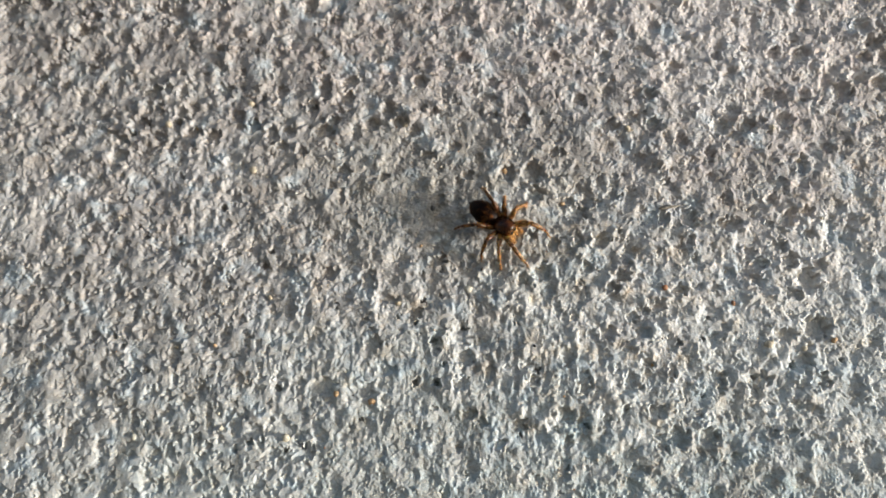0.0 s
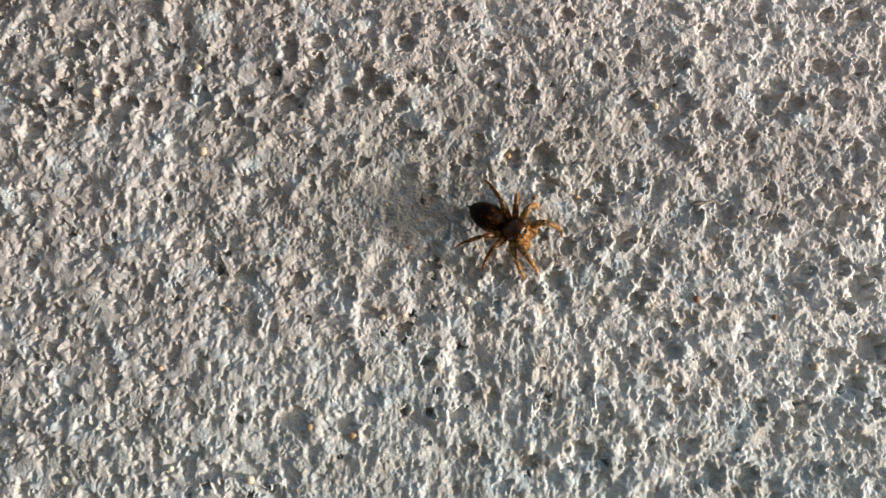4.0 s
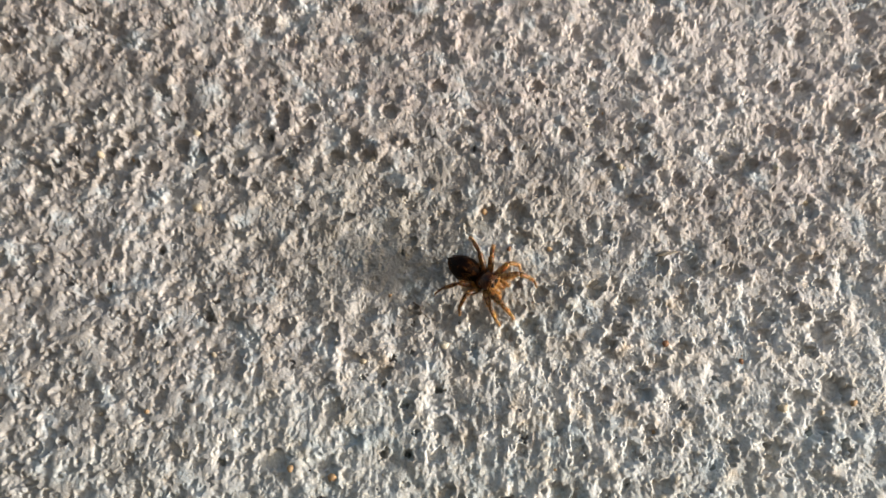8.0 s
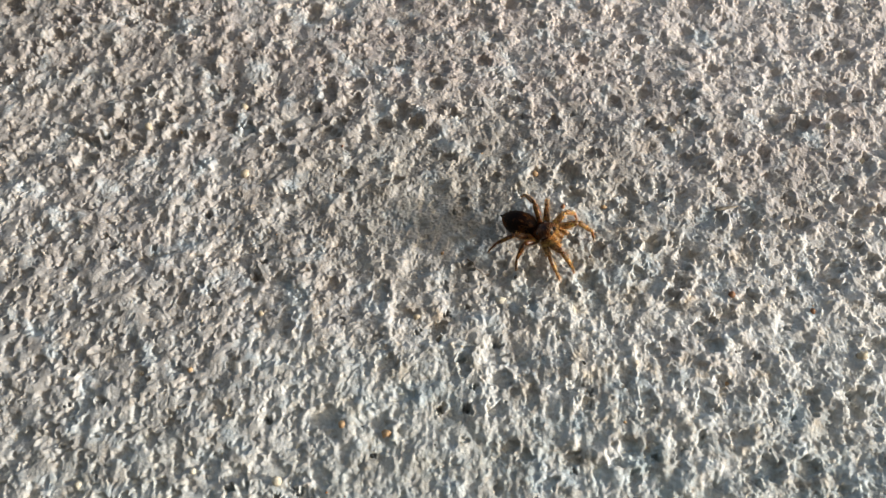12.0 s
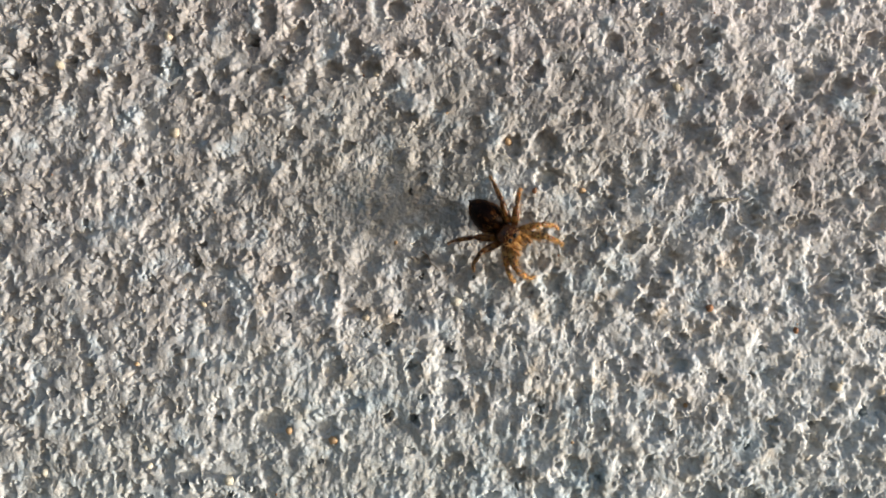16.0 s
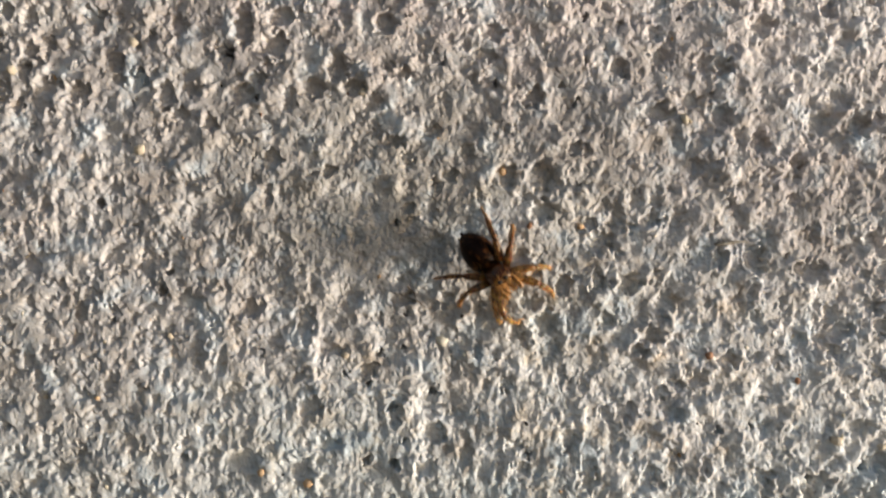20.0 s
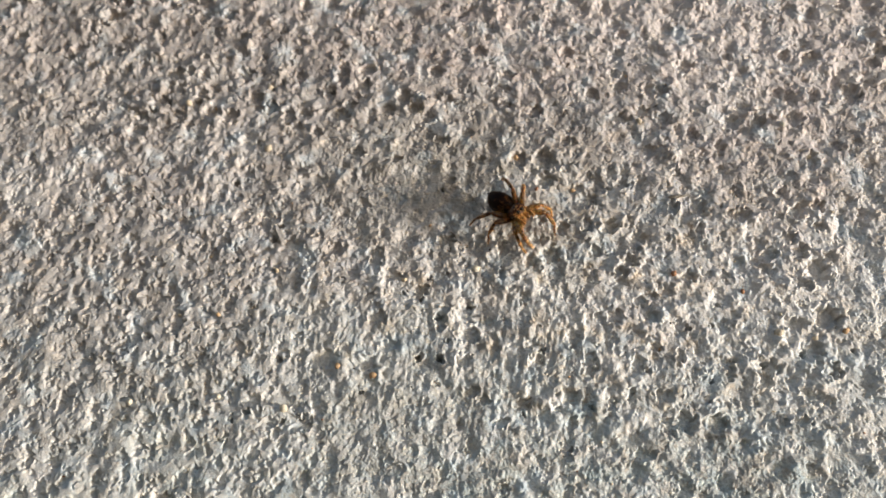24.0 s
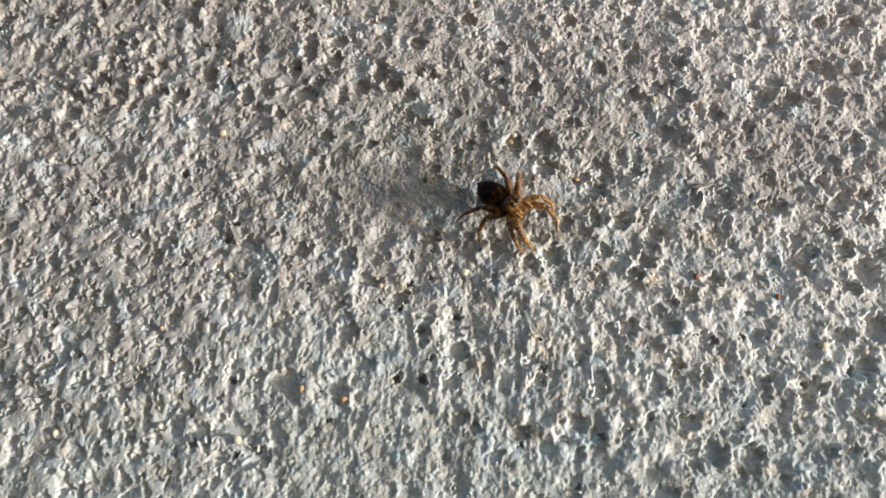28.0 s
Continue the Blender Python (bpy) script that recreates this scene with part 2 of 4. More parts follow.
def plain(name, colour, rough, coat=0.0):
    b = Mat(name, rough)
    b.p.inputs["Coat Weight"].default_value = coat
    b.p.inputs["Specular IOR Level"].default_value = 0.105
    c = b.mix(b.ramp(b.noise(3000, 3), (0.3, 0.0), (0.7, 0.4)), colour, tuple(min(1, v * 1.5) for v in colour))
    return b.done(c)


STUCCO = stucco_material()
EARTH = ground_material()
GRAIN_MATS = [
    grain_material("tan_sand_grain", (0.50, 0.40, 0.28), (0.66, 0.56, 0.42)),
    grain_material("orange_sand_grain", (0.46, 0.27, 0.13), (0.60, 0.40, 0.23)),
    grain_material("red_brown_sand_grain", (0.24, 0.10, 0.05), (0.36, 0.18, 0.09)),
    grain_material("cream_sand_grain", (0.66, 0.58, 0.44), (0.74, 0.67, 0.54)),
    grain_material("black_sand_grain", (0.03, 0.028, 0.026), (0.07, 0.06, 0.055)),
]
ABDOMEN = cuticle("dark_mottled_abdomen", (0.0025, 0.0008, 0.0004), (0.007, 0.002, 0.0007), (0.12, 0.040, 0.009), 1200, 0.42, 0.0, 0.10, 0.09)
CARAPACE = cuticle("dark_red_brown_carapace", (0.008, 0.0022, 0.0008), (0.034, 0.009, 0.0025), (0.11, 0.034, 0.009), 900, 0.24, 0.0, 0.45, 0.3)
AMBER = cuticle("amber_mouthparts", (0.035, 0.012, 0.0035), (0.25, 0.108, 0.030), (0.58, 0.34, 0.12), 1700, 0.3, 0.5, 0.35, 0.3)
LEG = leg_material("spotted_amber_leg", (0.011, 0.0034, 0.0011), (0.14, 0.056, 0.017), (0.58, 0.34, 0.125))
DARK_LEG = leg_material("spotted_brown_leg", (0.009, 0.003, 0.001), (0.075, 0.024, 0.0065), (0.32, 0.14, 0.04))
HAIR = plain("dark_brown_hair", (0.014, 0.0045, 0.0015), 0.6)
PALE_HAIR = plain("pale_gold_hair", (0.58, 0.30, 0.095), 0.35)
GOLD_HAIR = plain("brown_gold_hair", (0.20, 0.095, 0.028), 0.5)
EYE = plain("black_glossy_eye", (0.010, 0.005, 0.002), 0.10, 1.0)
TWIG = cuticle("grey_brown_splinter", (0.10, 0.08, 0.06), (0.26, 0.22, 0.17), (0.42, 0.38, 0.32), 1500, 0.8)
FIBRE = plain("dark_brown_fibre", (0.17, 0.12, 0.085), 0.7)


# ---------------------------------------------------------------- helpers
MM = 0.001


def on_face(u, v, d=0.0):
    """A place in the wall's own axes from millimetres: to the right, up, and out of its face."""
    return Vector((u * MM, -d * MM, Z0 + v * MM))


def on_wall(u, v, d=0.0):
    """The same place in the world."""
    return LEAN @ on_face(u, v, d)


def link(bm, name, material, smooth=True):
    me = bpy.data.meshes.new(name)
    for f in bm.faces:
        f.smooth = smooth
    bm.to_mesh(me)
    bm.free()
    me.materials.append(material)
    return me


def part(name, bm, material, parent, label="", second=None):
    ob = new(name, link(bm, name, material))
    if second:
        ob.data.materials.append(second)
    ob.parent = parent
    if label:
        tagged(ob, label)
    return ob


# ---------------------------------------------------------------- the wall
HOLLOWS_0 = [
    (-49.77, 27.81, 0.86, 0.74), (-36.35, 26.6, 0.49, 0.49), (-42.59, 17.64, 0.31, 0.61), (-44, 16.85, 0.86, 0.61), (-36.48, 18.82, 0.37, 0.61), (-37.23, 15.84, 0.74, 0.61),
    (-34.15, 17.49, 1.35, 0.86), (-34.01, 15.17, 0.49, 0.37), (-44.45, 14.54, 1.35, 0.98), (-31.58, 17.15, 1.23, 0.86), (-25.92, 18.46, 0.86, 0.98), (-30.37, 23.85, 1.23, 1.1),
    (-28.24, 20.14, 1.1, 0.98), (-39.9, 17.5, 1.1, 0.61), (-35.36, 11.58, 0.37, 0.61), (-34.41, 21.5, 0.86, 0.61), (-40.37, 23.88, 1.23, 1.1), (-44.23, 8.04, 1.84, 0.61),
    (-44.3, 5.17, 0.86, 1.35), (-27.93, 8.34, 0.98, 0.86), (-29.41, 6.75, 0.74, 0.43), (-31.48, 4.84, 0.98, 0.74), (-24.47, 1.37, 0.61, 1.35),
]
HOLLOWS_1 = [
    (-16.21, 23.81, 0.98, 1.72), (-17.74, 21.45, 0.74, 0.49), (-13.28, 22.11, 1.23, 1.1), (-13.03, 24.81, 1.23, 0.86), (-16.33, 17.45, 1.35, 0.86), (-7.5, 20.42, 0.86, 1.35),
    (-3.07, 24.44, 0.98, 0.98), (-2.08, 20.07, 1.6, 0.55), (-9.69, 18.42, 1.1, 0.98), (-23.31, 17.13, 0.86, 1.23), (-19.1, 14.82, 0.86, 0.74), (-14.79, 19.1, 0.86, 0.61),
    (-5.88, 18.41, 1.1, 0.74), (-2.36, 13.8, 1.35, 0.61), (-13.02, 11.87, 0.86, 0.74), (-7.98, 10.89, 0.74, 0.49), (-21.97, 15.48, 1.1, 0.49), (-20.94, -2.04, 1.84, 0.61),
    (-14.8, -2.35, 1.35, 0.86), (-9.58, -3.27, 0.98, 1.47), (-18.52, 7.69, 1.6, 0.74), (-11.58, 4.19, 0.86, 0.74), (-13.55, 8.32, 0.61, 0.98),
]
HOLLOWS_2 = [
    (2.71, 27.83, 1.1, 0.86), (6.53, 24.07, 1.23, 0.74), (5.88, 21.92, 1.35, 0.61), (14.93, 27.79, 0.98, 0.86), (10.59, 18.37, 1.1, 0.86), (18.26, 21.35, 0.86, 0.98),
    (21.67, 27.76, 0.98, 0.86), (21.22, 24.37, 0.74, 0.74), (24.81, 18.67, 1.23, 0.61), (21.92, 17.36, 1.47, 0.86), (15.84, 13.77, 0.49, 0.49), (14.59, 13.77, 0.74, 0.61),
    (8.6, 11.19, 1.23, 0.98), (11.72, 11.18, 1.47, 1.23), (3.28, 10.87, 0.86, 0.74), (6.59, -1.74, 0.74, 1.1), (9.92, -3.27, 0.74, 0.98), (12.67, -2.35, 1.23, 1.23),
    (3.54, -0.5, 0.74, 0.74), (11.97, 7.97, 1.1, 0.98), (17.47, 5.43, 1.23, 1.1), (14.28, 1.36, 0.8, 0.98), (17.35, 1.67, 0.74, 0.98),
]
HOLLOWS_3 = [
    (27.58, 17.34, 0.98, 0.98), (31.23, 15.04, 0.86, 0.98), (36.35, 16.99, 1.1, 1.1), (39.8, 16.98, 1.23, 0.98), (44.54, 17.63, 1.23, 1.23), (47.35, 21.27, 0.86, 1.1),
    (47.82, 26.99, 1.23, 1.1), (44.03, 27.34, 0.98, 0.74), (40.57, 28.04, 0.74, 0.49), (46.23, 11.45, 0.86, 1.23), (41.72, 17.64, 0.74, 0.61), (36.67, 27.03, 0.74, 0.74),
    (42.65, 21.61, 0.86, 0.74), (27.47, 21.66, 0.86, 0.86), (30.85, 25.69, 1.35, 0.74), (28.2, 4.47, 0.61, 1.1), (31.28, 4.78, 1.1, 1.1), (36.42, 3.53, 1.6, 0.92),
    (41.85, 6.67, 0.86, 0.86), (43.49, 4.15, 0.98, 1.1), (45.3, -3.57, 1.35, 1.72), (46.97, -1.74, 0.86, 0.61), (39.41, -1.74, 1.1, 0.86),
]
HOLLOWS_4 = [
    (20.11, 1.66, 0.98, 0.98), (23.4, -0.2, 0.86, 0.98), (22.37, -2.97, 1.1, 0.86), (13.53, -4.8, 0.86, 0.61), (6.56, -5.1, 0.61, 0.74), (18.47, -1.74, 0.86, 0.61),
    (21.41, -4.49, 0.74, 0.61), (16.28, 7.01, 0.86, 0.61), (21.87, 7.64, 0.86, 0.74), (11.55, 2.6, 0.61, 0.49), (35.71, -2.66, 0.86, 0.61), (31.4, 1.35, 0.61, 1.23),
    (31.88, -0.82, 0.61, 0.74), (38.6, -0.2, 0.86, 0.74), (38.97, -3.57, 0.74, 0.74), (29.55, -4.79, 0.98, 0.74), (43.39, -1.13, 0.98, 0.86), (46.32, 5.09, 0.86, 0.74),
    (41.31, 3.52, 0.49, 0.49), (43.65, -5.39, 0.98, 0.49), (26.73, -6.91, 1.1, 0.49), (34.09, -4.49, 0.86, 0.49), (46.09, 2.27, 0.86, 0.61), (42.32, 0.72, 0.98, 0.61),
]
HOLLOWS_5 = [
    (-33.61, -0.8, 0.61, 0.49), (-29.86, -1.73, 0.98, 0.86), (-38.05, 0.75, 1.1, 0.49), (-42.48, 2.01, 0.86, 0.61), (-40.47, -3.89, 0.37, 0.31), (-39.47, 3.27, 0.49, 0.61),
    (-7.1, -5.71, 1.47, 0.55), (-2.56, -2.66, 0.43, 0.43), (-3.44, -7.53, 0.98, 0.61), (-1.35, -0.81, 0.61, 0.61), (-22.82, -1.12, 0.49, 0.61), (-34.06, -12.64, 0.86, 1.6),
    (-39.36, -14.43, 0.86, 1.47), (-26.38, -15.29, 1.1, 0.61), (-29.17, -13.82, 0.49, 0.37), (-27.58, -20.82, 0.86, 0.74), (-33.56, -24.55, 0.86, 0.86), (-28.86, -24.25, 0.61, 0.74),
    (-23.05, -22.53, 0.74, 0.61), (-22.42, -23.38, 0.61, 0.49), (-36.74, -17.36, 0.98, 0.74), (-32.18, -18.51, 0.98, 0.86), (-42.03, -18.53, 1.23, 0.86), (-29.74, -19.38, 0.98, 0.43),
]
HOLLOWS_6 = [
    (-35.92, -24.55, 0.86, 0.74), (-25.47, -21.39, 0.61, 1.23), (-41.45, -10.86, 1.1, 0.74), (-20.65, -16.46, 0.74, 1.47), (-14.97, -16.74, 1.6, 1.1), (-9.6, -17.02, 1.23, 0.98),
    (-8.82, -11.13, 1.23, 0.86), (-6.96, -14.68, 1.23, 0.74), (-3.36, -16.14, 0.61, 0.49), (-0.69, -16.13, 0.61, 0.61), (-0.7, -11.42, 0.74, 1.23), (-19.83, -21.95, 1.6, 1.1),
    (-20.89, -24.8, 1.1, 0.74), (-16.78, -24.5, 1.23, 0.98), (-0.97, -19.32, 0.49, 0.49), (-10.08, -8.44, 0.86, 0.49), (2.3, -10.23, 0.98, 1.6), (5.86, -14.95, 0.74, 1.6),
    (2.59, -13.19, 1.23, 1.1), (2.28, -16.42, 0.86, 0.74), (11.19, -16.11, 0.86, 0.86), (10.34, -14.07, 0.61, 0.61), (15.42, -13.18, 0.74, 1.1),
]
HOLLOWS_7 = [
    (17.41, -16.1, 0.86, 1.47), (20.59, -10.21, 1.1, 0.86), (4.92, -21.03, 0.74, 0.74), (9.33, -21.31, 0.98, 0.74), (14.94, -20.15, 1.1, 0.98), (15.15, -23.29, 0.61, 0.98),
    (3.16, -20.18, 0.98, 0.61), (18.5, -10.21, 0.61, 0.49), (22.01, -19.57, 0.61, 0.61), (19.91, -20.72, 0.49, 0.86), (23.04, -16.09, 0.86, 0.98), (13.43, -21.87, 0.61, 0.49),
    (6.95, -23.59, 0.86, 0.61), (33.67, -16.08, 0.74, 1.35), (37.69, -17.52, 0.86, 0.86), (38.11, -15.78, 1.72, 0.92), (41.76, -10.49, 1.47, 0.86), (43.88, -13.73, 0.98, 0.98),
    (45.7, -9.59, 1.6, 1.35), (45.45, -16.06, 0.98, 0.98), (28.3, -22.69, 1.1, 1.23), (25.81, -19.85, 1.1, 0.86), (31.8, -22.68, 1.35, 0.98),
]
HOLLOWS_8 = [
    (39.39, -22.38, 0.74, 0.49), (41.45, -22.09, 0.98, 0.61), (25.2, -14.05, 0.86, 0.61), (24.18, -16.96, 0.49, 0.49), (42.28, -18.95, 0.74, 0.74), (25.08, -10.21, 0.86, 0.74),
    (28.12, -14.92, 0.49, 0.86),
]
HOLLOWS_9 = [
    (31.6, 4.2, 0.91, 1.21), (-0.4, -0.7, 0.85, 0.67), (16.5, -7.8, 0.54, 0.91), (14.4, -7.2, 0.54, 1.09), (-0.5, 7.7, 0.73, 0.54), (23.7, -8.1, 0.91, 0.54), (28.8, 9.6, 0.54, 0.48), (20.0, 6.7, 0.48, 0.48),
]
RIDGES_0 = [
    (-48.6, 25.61, -46.56, 28.35, 0.86), (-46.1, 16.85, -45.08, 16.85, 0.55), (-43.36, 17.64, -42.85, 17.64, 0.49), (-38.2, 18.83, -37.31, 18.83, 0.55), (-33.41, 15.83, -33.2, 17.48, 0.49), (-41.28, 18.83, -40.71, 19.84, 0.43),
    (-11.33, 20.76, -13.78, 17.11, 0.86), (-8.78, 21.09, -8.15, 21.09, 0.61), (-5.62, 23.1, -6.29, 25.47, 0.49), (-1.47, 24.78, -1.16, 27.5, 0.49), (3.98, 25.78, 4.3, 24.76, 0.49), (24.39, 16.36, 24.53, 15.05, 0.49),
    (26.82, 14.4, 29.76, 17.01, 0.86), (43.53, 16.65, 42.3, 16.98, 0.55), (48, 25.29, 49.5, 28.01, 0.49), (29.63, 20.65, 29.7, 21.98, 0.37), (39.2, 21.96, 37.57, 21.29, 0.49), (8.08, 20.04, 8.35, 16.07, 0.55),
    (11.56, 19.37, 11.28, 21.37, 0.43),
]
RIDGES_1 = [
    (6.77, 15.42, 6.43, 13.78, 0.37), (35.99, 1.66, 36.6, 1.66, 0.74), (33.56, 6.99, 34.18, 6.99, 0.74), (27.98, 0.11, 28.64, 1.04, 0.49), (24.27, -1.12, 23.89, -2.97, 0.67), (12.92, 8.93, 13.54, 8.93, 0.61),
    (14.44, 7.65, 13.86, 9.57, 0.55), (16.72, 0.73, 17.36, 1.98, 0.37), (7.78, -4.19, 9.32, -2.97, 0.55), (11.44, -2.97, 11.72, -4.19, 0.31), (20.2, -4.49, 21.49, -2.35, 0.55), (4.75, -2.97, 5.68, -1.43, 0.49),
    (-3.49, -1.43, -4.7, -2.35, 0.55), (-8.9, -6.93, -8.34, -4.19, 0.55), (-8.56, -9.04, -8.9, -6.63, 0.49), (-18.49, -1.73, -17.88, -1.73, 0.61), (-13.56, -2.66, -13.28, -1.74, 0.43), (-11.35, -5.72, -9.53, -5.72, 0.49),
    (-15.39, 7.37, -14.49, 8.33, 0.55),
]
RIDGES_2 = [
    (-13.46, 4.82, -14.72, 5.46, 0.49), (-21.12, 2.31, -20.5, 2.31, 0.55), (-18.58, -7.84, -18.36, -5.41, 0.43), (-34, 0.44, -33.39, 0.44, 0.74), (-31.76, -0.8, -32.17, 0.75, 0.37), (-41.06, -4.2, -40.45, -4.2, 0.74),
    (-37.1, 0.44, -36.48, 0.44, 0.55), (-38.27, -0.49, -37.65, -0.49, 0.55), (-28.3, -18.51, -26.58, -17.34, 0.8), (-12.83, -18.77, -12.57, -17.32, 0.67), (-8.08, -18.76, -7.8, -17.89, 0.55), (-32.89, -12.05, -33.25, -11.15, 0.49),
    (-40.31, -13.84, -40.75, -12.06, 0.49), (-39.07, -10.26, -39.77, -9.06, 0.55), (5.27, -14.37, 4.98, -13.78, 0.49), (13.87, -15.53, 13.49, -19.01, 0.55), (16.93, -12.58, 16.4, -10.21, 0.37), (18.09, -22.43, 18.48, -19.57, 0.55),
    (20.83, -19.57, 23.26, -17.83, 0.8),
]
RIDGES_3 = [
    (23.06, -22.42, 19.5, -24.13, 0.8), (13.17, -20.16, 13.79, -19.01, 0.61), (26.07, -20.7, 28.21, -18.98, 0.49), (40.58, -14.32, 41.9, -12.56, 0.55), (45.16, -16.06, 45.16, -12.55, 0.55), (37.03, -14.32, 35.93, -13.15, 0.55),
    (32.4, -12.57, 31.25, -11.98, 0.67), (13.76, 10.53, 13.93, 12.47, 0.37), (9.51, 9.57, 9.54, 11.83, 0.31),
]
# pinholes: place and radius
PITS_UPPER = [
    (-29.2, 6.9, 0.36), (-22.4, 0.8, 0.3), (-17.5, 21.2, 0.48), (-39.2, 3.1, 0.36), (-34.8, 2.8, 0.3),
    (-40.4, 4.4, 0.18), (-14.8, 17.3, 0.18), (47.6, 20.5, 0.42), (38.7, 26.8, 0.18), (18.2, 25.4, 0.24), (42.4, 14.0, 0.18),
    (-36.1, 19.2, 0.36), (-42.6, 17.6, 0.54), (-40.7, 19.2, 0.24), (-35.2, 11.5, 0.24), (28.6, 5.7, 0.24), (21.3, 1.7, 0.18),
    (13.1, 19.5, 0.24), (14.9, 25.8, 0.3), (-1.3, 6.2, 0.24),
]
PITS_LOWER = [
    (-23.0, -1.1, 0.48), (-20.6, -16.8, 0.42), (-37.4, -14.5, 0.18), (-41.2, -15.0, 0.18), (-17.4, -23.6, 0.24), (-19.0, -24.3, 0.3), (-23.6, -23.4, 0.36),
    (-3.4, -16.1, 0.36), (-0.7, -16.2, 0.36), (0.1, -14.1, 0.24), (-3.3, -8.8, 0.3), (2.6, -9.3, 0.36), (11.8, -14.8, 0.3),
    (-1.0, -11.1, 0.36), (29.1, -11.5, 0.3), (32.0, -10.9, 0.18), (32.8, -8.5, 0.24), (42.4, -14.2, 0.3), (37.9, -15.6, 0.42),
    (39.4, -18.7, 0.24), (22.6, -19.4, 0.24), (17.5, -21.4, 0.24), (-2.4, -5.9, 0.3), (-27.7, -4.1, 0.24), (-41.0, -11.4, 0.18),
]
PITS = PITS_UPPER + PITS_LOWER
GRAINS = [
    (-26.65, 21.96, 0.7, 0), (-13.01, -17.6, 0.47, 1), (-8.58, -18.49, 0.59, 1), (24.46, 16.82, 0.64, 0), (42.83, 16.53, 0.53, 3),
    (39.69, -11.72, 0.59, 0), (44.02, -12.24, 0.47, 0), (47.57, -11.24, 0.53, 1), (27.87, -4.52, 0.47, 2), (36.09, -6.54, 0.41, 2),
    (25.86, -14.11, 0.35, 1), (-37.49, 18.82, 0.59, 0), (-22.3, -5.26, 0.47, 0), (-25.49, 12.07, 0.64, 0), (-5, 18.04, 0.53, 0),
    (8.17, 11.51, 0.47, 1), (-19.11, -22.84, 0.76, 3), (-27.47, -21.72, 0.47, 3), (-28.96, -11.51, 0.35, 1), (-33.95, -11.69, 0.35, 0),
    (-38.42, -22.82, 0.53, 3), (-5.58, -6.2, 0.47, 0), (3.29, -4.44, 0.7, 3), (15.56, 6.71, 0.41, 1), (10.8, 6.6, 0.41, 2),
    (46.08, 12.22, 0.47, 0), (-2.78, 1.27, 0.29, 1),
]

HOLLOWS = HOLLOWS_0 + HOLLOWS_1 + HOLLOWS_2 + HOLLOWS_3 + HOLLOWS_4 + HOLLOWS_5 + HOLLOWS_6 + HOLLOWS_7 + HOLLOWS_8 + HOLLOWS_9
RIDGES = RIDGES_0 + RIDGES_1 + RIDGES_2 + RIDGES_3
# the pale rims of two craters that hold orange grains
RIDGES += [(-8.0, -17.6, -7.7, -19.0, 0.50), (-12.5, -17.9, -11.6, -19.4, 0.60), (-12.9, -16.6, -11.9, -17.2, 0.35)]
# a ragged, broken patch of the coat near the top edge and one beside it
broken = random.Random(8)
BROKEN = [(broken.gauss(48, 6.5), broken.gauss(44.5, 2.2), broken.uniform(0.4, 1.5), broken.uniform(0.4, 1.1)) for _ in range(46)]
BROKEN += [(broken.gauss(60, 3.5), broken.gauss(26, 5), broken.uniform(0.5, 1.3), broken.uniform(0.5, 1.2)) for _ in range(26)]
BROKEN += [(broken.gauss(-56, 10), broken.gauss(42, 6), broken.uniform(0.4, 1.1), broken.uniform(0.4, 1.0)) for _ in range(60)]

BROKEN += [(broken.gauss(-37, 3.5), broken.gauss(19.5, 2.2), broken.uniform(0.4, 0.9), broken.uniform(0.4, 0.9)) for _ in range(16)]
PITS += [(broken.uniform(-60, 60), broken.uniform(-30, 44), broken.uniform(0.14, 0.26)) for _ in range(60)]

BASINS = [(46, 45.2, 8.5, 3.8, 0.75), (28.8, 44, 2.8, 4.0, 0.55), (22.3, 43.4, 2.4, 2.0, 0.45), (61, 29, 2.6, 3.2, 0.55), (60.5, 16.5, 1.8, 2.8, 0.5), (57, 36.5, 3.0, 1.8, 0.4), (-67, 43.5, 2.5, 1.6, 0.4)]

STEP = 0.095
U0, U1, V0, V1 = -74.0, 69.0, -36.5, 52.5
NU, NV = int((U1 - U0) / STEP) + 1, int((V1 - V0) / STEP) + 1
us, vs = U0 + STEP * np.arange(NU), V0 + STEP * np.arange(NV)
rng = np.random.default_rng(11)


def band(short, long, stretch=1.0, lean=0.0):
    """Noise of unit spread whose waves are between short and long millimetres; stretch: flatter or longer along an axis that leans over by degrees."""
    f = np.fft.rfft2(rng.standard_normal((NV, NU)))
    ku = np.fft.rfftfreq(NU, STEP)[None, :]
    kv = np.fft.fftfreq(NV, STEP)[:, None]
    c, s = math.cos(radians(lean)), math.sin(radians(lean))
    k = np.sqrt((ku * c - kv * s) ** 2 + ((ku * s + kv * c) * stretch) ** 2) + 1e-6
    keep = np.exp(-(k * short) ** 2) * (1 - np.exp(-(k * long) ** 2))
    h = np.fft.irfft2(f * keep, (NV, NU))
    return ((h - h.mean()) / h.std()).astype(np.float32)


